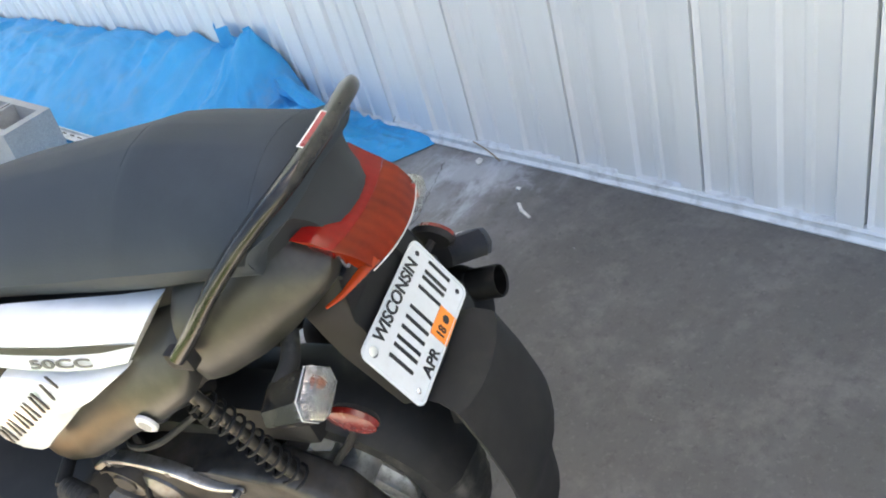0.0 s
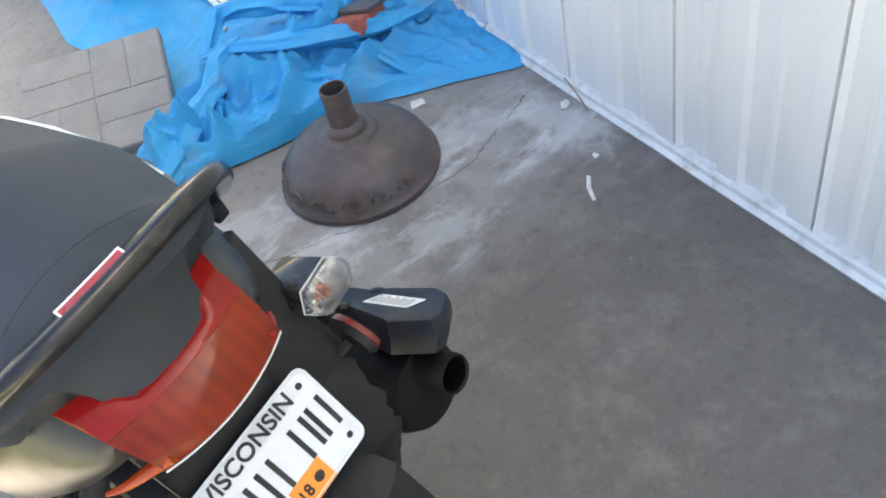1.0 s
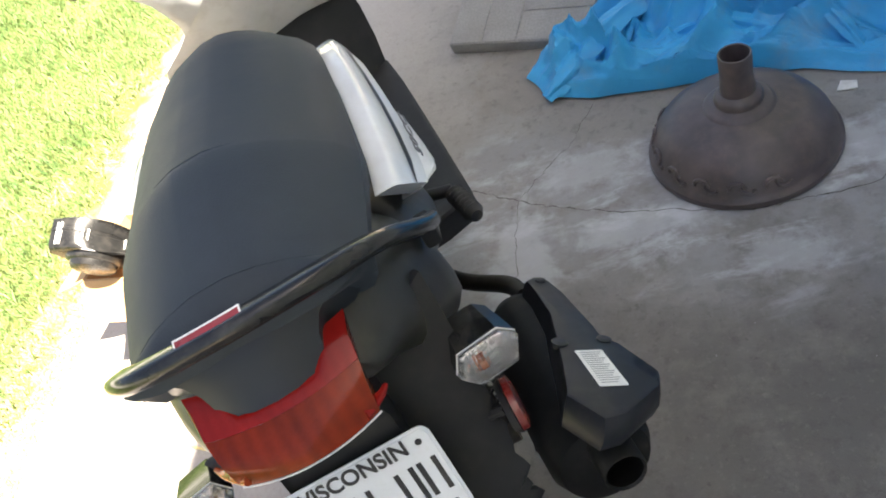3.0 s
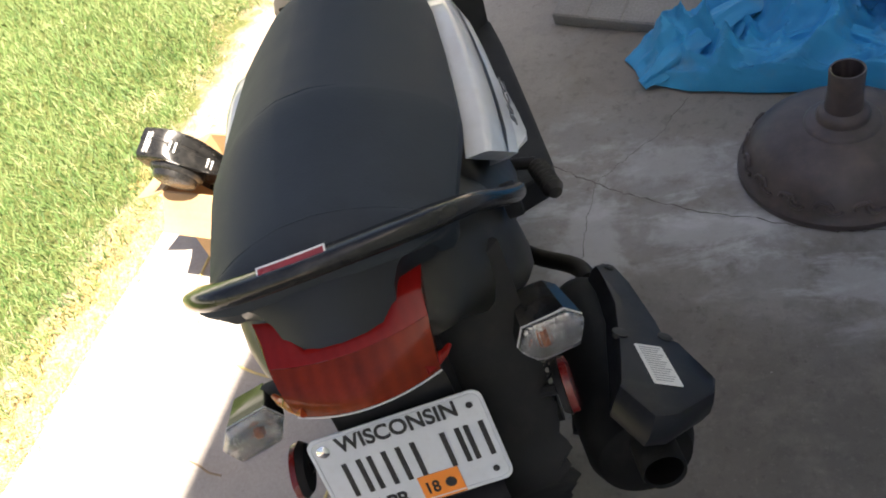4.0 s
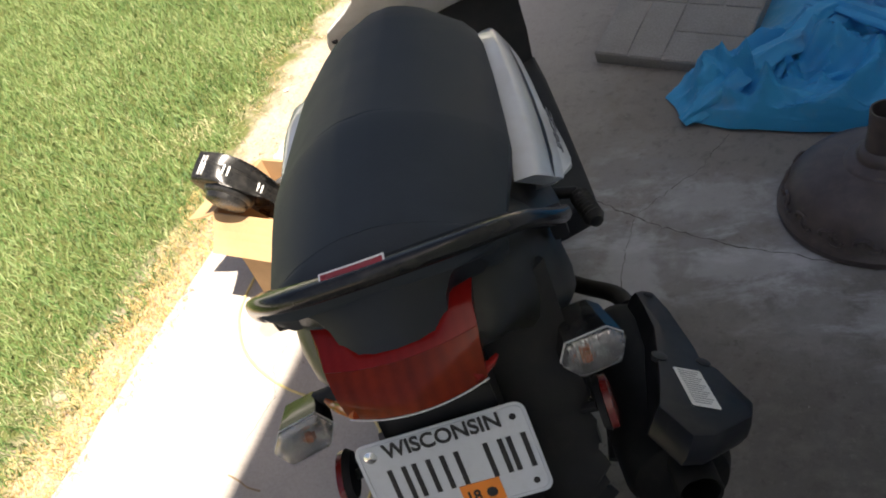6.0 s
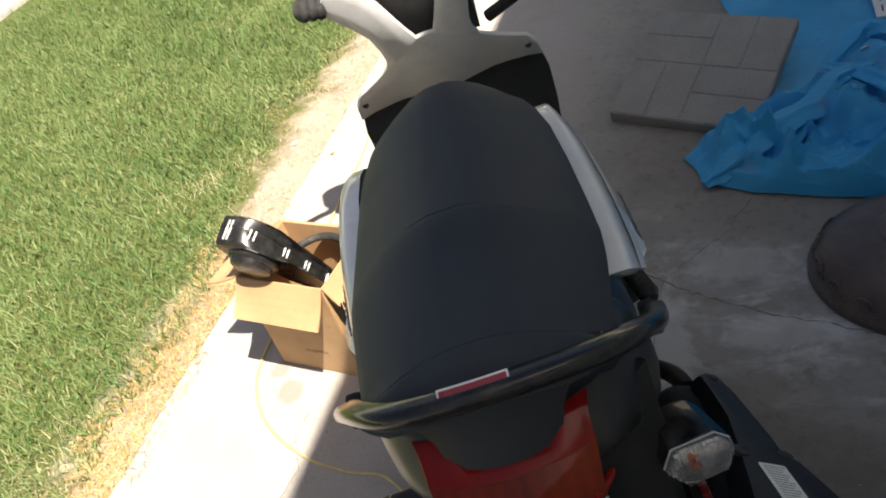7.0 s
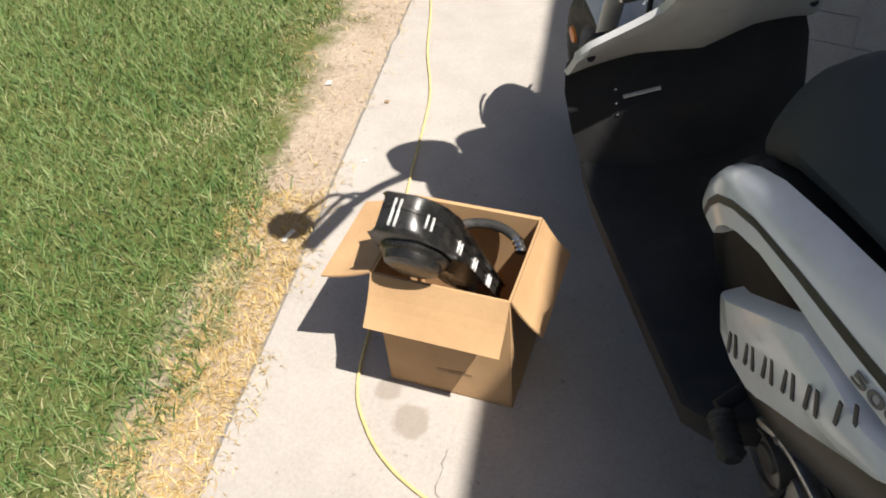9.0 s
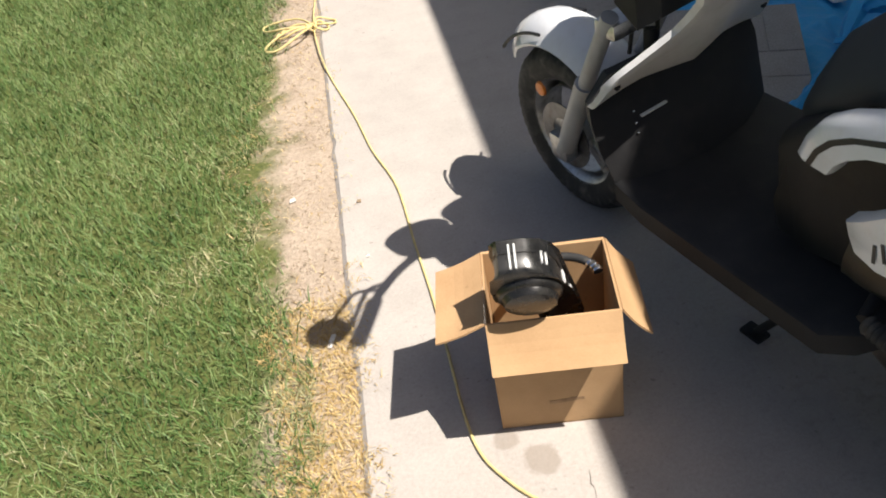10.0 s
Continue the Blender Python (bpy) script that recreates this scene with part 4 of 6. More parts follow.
def make_turn_signal(sgn):
    ts = new("turn_signal")
    ts.parent = scooter
    m = Matrix.Translation((sgn * 0.160 + 0.006, 0.058, 0.612) if sgn > 0 else (-0.143, 0.056, 0.612)) @ pose(0, 0, 0, 0, 0, 9 if sgn > 0 else 14) @ pose(0, 0, 0, -8 if sgn > 0 else -19, sgn * 8, 0)
    hexo = [(-0.033, -0.006), (-0.025, 0.015), (0.018, 0.019), (0.033, 0.006), (0.026, -0.016), (-0.020, -0.021)]
    def ring(s, y, dz=0.0):
        return [(x * s * sgn, y, z * s + dz) for x, z in hexo]
    part("housing", moved(loft([ring(0.50, 0.058, 0.002), ring(0.80, 0.050, 0.002), ring(0.97, 0.012), ring(1.0, 0.0)]), m), BLACK_GLOSS, ts, "glossy black lamp housing")
    part("lens", moved(loft([ring(1.0, 0.002), ring(0.98, -0.010), ring(0.84, -0.019), ring(0.5, -0.023)]), m), CLEAR_LENS, ts, "clear ribbed lens")
    edge = [m @ Vector(c) for c in ring(1.0, -0.001)]
    part("lens_rim", tube([tuple(c) for c in edge + edge[:1]], 0.0008, 6), SILVER, ts, "bright moulded edge of the lens")
    bowl = loft([ring(0.95, 0.0005), ring(0.95, -0.003), ring(0.80, -0.0045), ring(0.30, -0.005)])
    # moulded grid of small pyramids across the bowl
    for i in range(-6, 7):
        for k in range(-4, 5):
            cx, cz, h = 0.0044 * i, 0.0044 * k, 0.0021
            if abs(cx) + 0.6 * abs(cz) > 0.029 or abs(cz) > 0.0155:
                continue
            base = [bowl.verts.new((sgn * cx + a, -0.0052, cz + b)) for a, b in ((-h, -h), (h, -h), (h, h), (-h, h))]
            tip = bowl.verts.new((sgn * cx + 0.0008 * ((i * 7 + k * 3) % 3 - 1), -0.0096, cz))
            for u in range(4):
                bowl.faces.new((base[u], base[(u + 1) % 4], tip))
    part("bowl", moved(bowl, m), BOWL, ts, "faceted reflector bowl", smooth_shade=False)
    part("bulb", moved(lathe([(0.001, -0.005), (0.0045, -0.004), (0.0055, 0.001), (0.0045, 0.004), (0.001, 0.005)], 14, "y"), m @ pose(sgn * -0.008, -0.008, 0)), BULB, ts, "amber bulb behind the lens")
    part("stalk", tube([(sgn * 0.085 + 0.012, 0.11, 0.625), (sgn * 0.115 + 0.012, 0.10, 0.612), (sgn * 0.145 + 0.012, 0.10, 0.606)], 0.011, 10, 4), RUBBER, ts)


def make_wheel(name, m, r, w, hub):
    wh = new(name)
    wh.parent = scooter
    wh.matrix_basis = m
    hw = w / 2
    prof = [(r - 0.075, -hw * 0.75), (r - 0.05, -hw), (r - 0.022, -hw * 0.96), (r - 0.008, -hw * 0.72), (r, -hw * 0.3), (r, hw * 0.3), (r - 0.008, hw * 0.72), (r - 0.022, hw * 0.96), (r - 0.05, hw), (r - 0.075, hw * 0.75)]
    n = 132
    rings = []
    for k, (rr, h) in enumerate(prof):
        ring = []
        for i in range(n):
            a = 2 * math.pi * i / n
            tooth = 0.0
            if 2 <= k <= len(prof) - 3:
                ph = (i + (1 if k < len(prof) / 2 else 2)) % 3
                tooth = 0.0022 if ph else -0.0028
            c, s_ = (rr + tooth) * math.cos(a), (rr + tooth) * math.sin(a)
            ring.append((h, c, s_))
        rings.append(ring)
    bm = loft(rings, caps=False)
    part("tyre", bm, RUBBER, wh, "black knobbly tyre")
    rim = lathe([(r - 0.072, -hw * 0.78), (r - 0.082, -hw * 0.6), (r - 0.092, 0), (r - 0.082, hw * 0.6), (r - 0.072, hw * 0.78), (r - 0.098, hw * 0.5), (r - 0.10, -hw * 0.5)], 40, "x", cap=False)
    rm = part("rim", rim, ALU, wh, "cast aluminium rim")
    part("hub", lathe([(0.001, -hub), (0.035, -hub), (0.04, -hub * 0.6), (0.04, hub * 0.6), (0.035, hub), (0.001, hub)], 24, "x"), ALU, wh)
    for i in range(3):
        a = 2 * math.pi * i / 3 + 0.3
        part("spoke", moved(box(-0.014, 0.014, -0.014, 0.014, 0.03, r - 0.085, 0.005), Matrix.Rotation(a, 4, "X")), ALU, wh)
    return wh


def make_rear():
    make_wheel("rear_wheel", pose(0.0, 0.225, 0.215), 0.212, 0.11, 0.05)
    # mudguard hugging the tyre and the long flap behind it
    secs = [(-0.004, 0.488, 0.064), (-0.046, 0.490, 0.072), (-0.066, 0.480, 0.077), (-0.085, 0.42, 0.081), (-0.098, 0.36, 0.084), (-0.102, 0.33, 0.085), (-0.100, 0.29, 0.082), (-0.088, 0.26, 0.066), (-0.085, 0.16, 0.062)]
    rings = []
    for y, z, w in secs:
        rings.append([(x * w + 0.004, y + 0.014 * abs(x) ** 4, z + 0.012 * abs(x)) for x in (-1, -0.8, -0.45, 0, 0.45, 0.8, 1)] + [(x * w * 0.97 + 0.004, y + 0.006 + 0.014 * abs(x) ** 4, z + 0.012 * abs(x)) for x in (1, 0.8, 0.45, 0, -0.45, -0.8, -1)])
    part("mudflap", loft(rings), BLACK_MATTE, scooter, "wide matt black rear mudflap")
    rings = []
    for a in range(20, 151, 13):
        ar = radians(a)
        c = Vector((0, 0.225 - 0.238 * math.cos(ar), 0.215 + 0.238 * math.sin(ar)))
        o = Vector((0, -math.cos(ar), math.sin(ar)))
        rings.append([tuple(c + Vector((x * 0.066, 0, 0)) - o * (0.03 * abs(x) ** 3)) for x in (-1, -0.7, 0, 0.7, 1)] + [tuple(c + Vector((x * 0.063, 0, 0)) - o * (0.004 + 0.03 * abs(x) ** 3)) for x in (1, 0.7, 0, -0.7, -1)])
    part("hugger", loft(rings), BLACK_MATTE, scooter)
    # black inner skirt on the exhaust side, its outer edge torn
    rings = []
    for i in range(37):
        f = i / 36
        z, y = 0.685 - 0.345 * f, 0.105 - 0.115 * min(1.0, 1.5 * f) + 0.03 * max(0.0, f - 0.6)
        w = float(np.interp(z, (0.34, 0.37, 0.40, 0.46, 0.54, 0.60, 0.685), (0.090, 0.112, 0.126, 0.138, 0.144, 0.148, 0.150)))
        if f > 0.34:
            w += 0.008 * noise.noise((f * 31, 2.0, 0.5)) + 0.005 * ((i * 7) % 5 - 2) / 2
        rings.append([(0.010, y + 0.012, z), (0.060, y, z), (w - 0.012, y + 0.004, z), (w, y + 0.014, z), (w - 0.004, y + 0.020, z), (0.060, y + 0.012, z), (0.010, y + 0.022, z)])
    part("inner_skirt", loft(rings), BLACK_MATTE, scooter, "matt black skirt beside the wheel, torn edge")
    # red reflectors on stays either side
    for sgn in (-1, 1):
        rf = part("reflector", moved(loft([[(x * 0.030, 0.0, z * 0.019) for x, z in circle(1, 18)], [(x * 0.029, -0.007, z * 0.018) for x, z in circle(1, 18)], [(x * 0.02, -0.009, z * 0.012) for x, z in circle(1, 18)]]),
                  Matrix.Translation((0.160 if sgn > 0 else -0.124, 0.040, 0.545)) @ pose(0, 0, 0, 0, sgn * -12, sgn * 90)), REFLECTOR_RED, scooter, "oval red reflector")
        part("reflector_back", moved(loft([[(x * 0.031, 0.001, z * 0.020) for x, z in circle(1, 18)], [(x * 0.026, 0.008, z * 0.015) for x, z in circle(1, 18)]]), Matrix.Translation((0.160 if sgn > 0 else -0.124, 0.040, 0.545)) @ pose(0, 0, 0, 0, sgn * -12, sgn * 90)), BLACK_MATTE, rf)
        part("reflector_stay", tube([((0.152 if sgn > 0 else -0.116), 0.040, 0.543), (sgn * 0.10, 0.06, 0.52), (sgn * 0.085, 0.10, 0.44), (sgn * 0.08, 0.16, 0.36)], 0.006, 8, 4), BLACK_MATTE, scooter)
    # shock absorbers
    for sgn in (-1, 1):
        top, bot = Vector((sgn * 0.118, 0.270, 0.560)), Vector((sgn * 0.112, 0.175, 0.300))
        sh = new("shock_absorber")
        sh.parent = scooter
        d = bot - top
        part("damper", merge(tube([top, top + d * 0.55], 0.0085, 12), tube([top + d * 0.5, bot], 0.009, 12)), ENGINE, sh)
        sd, ax = d.normalized().orthogonal(), d.normalized()
        ot = ax.cross(sd)
        pts = []
        for i in range(13 * 12 + 1):
            a = 2 * math.pi * i / 12
            pts.append(top + d * (0.08 + 0.78 * i / 156) + (sd * math.cos(a) + ot * math.sin(a)) * 0.0125)
        part("spring", tube(pts, 0.0023, 6), BLACK_MATTE, sh, "black coil spring")
        part("eye", moved(lathe([(0.006, -0.012), (0.017, -0.012), (0.017, 0.012), (0.006, 0.012)], 16, "x"), Matrix.Translation(bot)), ENGINE, sh)
    # engine, transmission case with its cooling ribs, and the air box
    en = new("engine")
    en.parent = scooter
    part("transmission_case", slab([(0.10, 0.26), (0.14, 0.345), (0.22, 0.385), (0.33, 0.385), (0.44, 0.375), (0.52, 0.37), (0.575, 0.33), (0.57, 0.26), (0.50, 0.215), (0.38, 0.20), (0.25, 0.185), (0.14, 0.19)], -0.135, -0.075, "yz", 0.014, 3), ENGINE, en, "grimy dark cast transmission case")
    part("kick_cover", moved(lathe([(0.001, -0.148), (0.04, -0.147), (0.055, -0.140), (0.058, -0.125), (0.001, -0.125)], 24, "x"), pose(0, 0.47, 0.30)), STEEL, en)
    part("crankcase", box(-0.075, 0.105, 0.32, 0.56, 0.20, 0.40, 0.02), ENGINE, en, "oily dark crankcase")
    for i in range(7):
        part("cooling_fin", box(-0.07, 0.08, 0.565 + 0.016 * i, 0.571 + 0.016 * i, 0.27, 0.40, 0.002), ENGINE, en)
    part("air_box", box(-0.085, -0.01, 0.16, 0.36, 0.395, 0.470, 0.022), BLACK_MATTE, en)
    edge = spline([(-0.140, 0.53, 0.372), (-0.140, 0.490, 0.398), (-0.140, 0.447, 0.404), (-0.140, 0.384, 0.393), (-0.138, 0.332, 0.362), (-0.130, 0.285, 0.352)], 6)
    part("cover_edge", sweep(edge, rrect(0.010, 0.005, 0.003, 2), up=(0, 0, 1)), ALU, en, "pale cast edge of the clutch cover")
    for y, z in ((0.490, 0.396), (0.384, 0.391), (0.290, 0.356)):
        part("bolt", moved(lathe([(0.001, -0.151), (0.005, -0.151), (0.006, -0.149), (0.006, -0.140), (0.001, -0.140)], 6, "x"), pose(0, y, z)), STEEL, en)
    part("clutch_bell", moved(lathe([(0.001, -0.150), (0.018, -0.150), (0.020, -0.146), (0.034, -0.146), (0.036, -0.152), (0.040, -0.152), (0.042, -0.135), (0.001, -0.135)], 28, "x"), pose(0, 0.500, 0.338)), ENGINE, en)
    part("fuel_hose", tube([(-0.09, 0.50, 0.39), (-0.13, 0.44, 0.42), (-0.13, 0.38, 0.44), (-0.10, 0.32, 0.47)], 0.005, 8, 6), RUBBER, en)
    part("drain_hose", tube([(-0.11, 0.47, 0.36), (-0.15, 0.46, 0.33), (-0.170, 0.46, 0.24), (-0.176, 0.455, 0.13), (-0.172, 0.44, 0.060), (-0.165, 0.41, 0.040), (-0.15, 0.36, 0.035), (-0.12, 0.32, 0.06), (-0.10, 0.31, 0.18)], 0.0045, 8, 8), BLACK_MATTE, en, "black drain hose hanging in a loop")
    part("carburettor", moved(lathe([(0.001, -0.03), (0.022, -0.03), (0.03, -0.01), (0.03, 0.02), (0.02, 0.03), (0.001, 0.03)], 18, "y"), pose(-0.07, 0.45, 0.43)), ALU, en)
    part("bellows", moved(lathe([(0.027 if i % 2 else 0.020, 0.008 * i) for i in range(10)], 18, "y"), pose(-0.12, 0.47, 0.40, -30, 0, 0)), RUBBER, en)
    # badge
    bd = part("badge", moved(lathe([(0.001, -0.004), (0.012, -0.004), (0.0145, -0.002), (0.0145, 0.002), (0.001, 0.002)], 24, "x"), pose(-0.1715, 0.288, 0.563, 0, -2, 0)), SILVER, scooter, "round silver badge")
    part("emblem", moved(lathe([(0.004, -0.0046), (0.0085, -0.0046), (0.0085, -0.0036), (0.004, -0.0036)], 18, "x"), pose(-0.1715, 0.288, 0.563, 0, -2, 0)), GREY_INK, bd)


def make_exhaust():
    ex = new("exhaust")
    ex.parent = scooter
    m = Matrix.Translation((0.209, 0.02, 0.364)) @ pose(0, 0, 0, -13, 0, 3)
    part("muffler", moved(lathe([(0.001, 0.012), (0.034, 0.014), (0.054, 0.022), (0.062, 0.040), (0.064, 0.09), (0.064, 0.26), (0.058, 0.30), (0.04, 0.335), (0.022, 0.35), (0.001, 0.35)], 36, "y"), m), EXHAUST_BLACK, ex, "matt black muffler")
    part("tailpipe", moved(lathe([(0.021, -0.026), (0.0235, -0.029), (0.025, -0.026), (0.025, 0.03), (0.021, 0.03)], 24, "y", cap=False), m @ pose(0.012, 0, 0.026)), EXHAUST_BLACK, ex, "short black tailpipe")
    part("header", tube([(0.215, 0.35, 0.315), (0.20, 0.42, 0.28), (0.13, 0.52, 0.24), (0.05, 0.62, 0.27)], 0.014, 12, 6), EXHAUST_BLACK, ex)
    # the shield slopes outwards and down towards the front
    X, Y = Vector((0.834, -0.120, -0.539)), Vector((-0.065, 0.948, -0.312))
    sm = Matrix((X, Y, X.cross(Y))).transposed().to_4x4()
    sm.translation = (0.2535, 0.095, 0.445)
    top = [(-0.010, 0.240), (0.004, 0.253), (0.018, 0.252), (0.027, 0.205), (0.032, 0.105), (0.031, 0.070), (0.046, 0.056), (0.065, -0.009), (0.053, -0.035), (-0.006, -0.084), (-0.032, -0.092), (-0.056, -0.047), (-0.043, 0.000), (-0.032, 0.045), (-0.011, 0.140), (-0.009, 0.205)]
    cu, cv = 0.0, 0.05
    def lay(grow, h):
        return [sm @ Vector((cu + (a - cu) * grow, cv + (b - cv) * grow, h)) for a, b in top]
    hs = part("heat_shield", loft([lay(1.0, -0.040), lay(1.05, -0.026), lay(1.04, -0.012), lay(1.0, -0.002), lay(0.96, 0.0), lay(0.5, 0.001)]), SHIELD_BLACK, ex, "faceted black heat shield")
    lab = part("label", moved(slab(rrect(0.0165, 0.0385, 0.002, 3), 0, 0.0006, "xy"), sm @ pose(0.0, 0.0, 0.0012, 0, 0, 0)), STICKER_WHITE, hs, "white warning label with fine print")
    for i in range(15):
        part("print_line", moved(box(-0.0125, 0.0125 - 0.006 * ((i * 7) % 3) / 2, -0.0005, 0.0005, 0, 0.0004), sm @ pose(0.0, 0.0325 - 0.0046 * i, 0.0020)), GREY_INK, lab)
    # two sockets in the rim of the shield
    for a, b, r in ((-0.026, 0.060, 0.010), (0.030, 0.064, 0.009), (0.008, 0.236, 0.007)):
        part("socket", moved(lathe([(0.001, 0.0030), (r * 0.5, 0.0036), (r, 0.0018), (r, -0.004), (0.001, -0.004)], 16), sm @ pose(a, b, 0)), INK, hs)


def make_side(sgn):
    def put(bm, slope=0.0):
        if sgn < 0:
            return bm
        bm = mirrored(bm)
        for v in bm.verts:
            v.co.x += slope * max(0.0, min(1.0, (0.70 - v.co.z) / 0.05)) - 0.008 + 0.046 * max(0.0, min(1.0, (0.62 - v.co.y) / 0.42)) + 0.012 * max(0.0, min(1.0, (v.co.z - 0.655) / 0.05))
        return bm
    # upper white band under the seat, curling down at its nose
    # y, z, x of the upper and of the lower edge, nose to tail
    top = [(0.708, 0.582, -0.150), (0.697, 0.614, -0.150), (0.674, 0.646, -0.152), (0.640, 0.668, -0.152), (0.595, 0.686, -0.151), (0.52, 0.700, -0.149), (0.42, 0.709, -0.143), (0.347, 0.711, -0.136), (0.27, 0.712, -0.127), (0.214, 0.712, -0.116)]
    bot = [(0.642, 0.582, -0.162), (0.630, 0.604, -0.165), (0.612, 0.622, -0.167), (0.585, 0.638, -0.168), (0.545, 0.648, -0.167), (0.48, 0.650, -0.166), (0.41, 0.642, -0.162), (0.355, 0.639, -0.157), (0.31, 0.642, -0.151), (0.272, 0.648, -0.145)]
    N = len(top)
    flat = 1.0 if sgn < 0 else 0.45
    def on(i, q, dx):
        (ty, tz, tx), (by, bz, bx) = top[i], bot[i]
        return (tx + (bx - tx) * q + dx, ty + (by - ty) * q, tz + (bz - tz) * q)
    rings = []
    for i in range(N):
        sh = 0.013 * i - 0.085
        ring = [on(i, q + (sh if 0.4 < q < 0.7 else 0.0), dx * flat) for q, dx in ((0.0, 0.006), (0.05, -0.003), (0.22, -0.008), (0.46, -0.010), (0.49, -0.0085), (0.60, -0.0085), (0.63, -0.010), (0.94, -0.008), (1.0, 0.002))]
        ring += [on(i, 1.0, 0.022), on(i, 0.0, 0.022)]
        rings.append(ring)
    bm = loft(rings)
    t = part("side_trim", put(bm, 0.014), WHITE_PLASTIC, scooter, "glossy white trim band under the seat")
    stripe = [[on(i, q + 0.013 * i - 0.085, -0.0102 * flat) for q in (0.475, 0.615)] for i in range(0, N - 1)] + [[on(N - 1, q, -0.0102 * flat) for q in (0.57, 0.60)]]
    part("stripe", put(loft(stripe, closed=False), 0.014), INK, t, "thin black stripe")
    # lettering on the band, readable on both sides
    def side(p):
        if sgn < 0:
            return Vector(p)
        return Vector((-p[0] + 0.014 * max(0.0, min(1.0, (0.70 - p[2]) / 0.05)) - 0.008 + 0.046 * max(0.0, min(1.0, (0.62 - p[1]) / 0.42)) + 0.012 * max(0.0, min(1.0, (p[2] - 0.655) / 0.05)), p[1], p[2]))
    a, b = side(on(6, 0.79, -0.0108)), side(on(8, 0.79, -0.0108))
    along = (b - a).normalized() * -sgn
    up = side(on(7, 0.65, -0.0108)) - side(on(7, 0.93, -0.0100))
    out = along.cross(up).normalized()
    up = out.cross(along)
    m = Matrix((along, up, out)).transposed().to_4x4()
    m.translation = (a + b) / 2 + out * 0.0014
    text_part("lettering", "50CC", 0.0170, DARK_GREY_INK, t, m, squeeze=2.2)
    # lower white panel with the hand-lettered name left as bars
    poly = [(0.608, 0.527), (0.601, 0.510), (0.586, 0.490), (0.550, 0.481), (0.515, 0.482), (0.492, 0.494), (0.480, 0.505), (0.420, 0.550), (0.345, 0.606), (0.330, 0.612), (0.276, 0.642), (0.300, 0.637), (0.360, 0.633), (0.420, 0.636), (0.462, 0.636), (0.530, 0.592), (0.580, 0.550)]
    def bulge(y, z):
        return -0.184 + 0.026 * max(0.0, min(1.0, (0.36 - y) / 0.11)) + 0.012 * max(0.0, min(1.0, (y - 0.57) / 0.04)) + 0.012 * max(0.0, min(1.0, (z - 0.620) / 0.016))
    bm = bmesh.new()
    n = len(poly)
    cy, cz = sum(p[0] for p in poly) / n, sum(p[1] for p in poly) / n
    loops = []
    for s, dx in ((1.0, 0.026), (1.0, 0.003), (0.972, -0.001), (0.7, -0.002), (0.35, -0.003)):
        loops.append([bm.verts.new((bulge(cy + (y - cy) * s, cz + (z - cz) * s) + dx, cy + (y - cy) * s, cz + (z - cz) * s)) for y, z in poly])
    for a, b in zip(loops, loops[1:]):
        for i in range(n):
            bm.faces.new((a[i], a[(i + 1) % n], b[(i + 1) % n], b[i]))
    bm.faces.new(loops[-1])
    p = part("side_panel", put(bm), WHITE_PLASTIC, scooter, "white side panel with hand-painted dark marks")
    if sgn < 0:
        for i in range(6):
            f = i / 5
            y, z = 0.545 - 0.165 * f, 0.518 + 0.112 * f
            for d, tilt in ((-0.0075, 6), (0.0075, -5)):
                yy, zz = y - 0.83 * d, z + 0.55 * d
                b = moved(box(-0.0008, 0.0008, -0.0026, 0.0026, -0.0145, 0.0145, 0.0004, 1), Matrix.Translation((bulge(yy, zz) - 0.0036, yy, zz)) @ pose(0, 0, 0, -12 + tilt, 4, 0))
                part("bar", b, INK, p)
    # rubber foot peg, folded
    x0 = 0.197 if sgn > 0 else -0.190
    ribs = 15 if sgn > 0 else 12
    peg = lathe([(0.001, 0.0)] + [(0.0165 if i % 2 else 0.0135, 0.004 + 0.0048 * i) for i in range(ribs)] + [(0.010, 0.0064 + 0.0048 * ribs), (0.001, 0.0064 + 0.0048 * ribs)], 16, "y")
    pg = part("foot_peg", moved(peg, Matrix.Translation((x0, 0.545, 0.392)) @ pose(0, 0, 0, 0, 0, 180 + sgn * 11)), RUBBER, scooter, "ribbed black rubber foot peg")
    part("peg_mount", tube([(sgn * 0.15, 0.56, 0.40), (x0, 0.548, 0.393)], 0.010, 10), BLACK_MATTE, scooter)


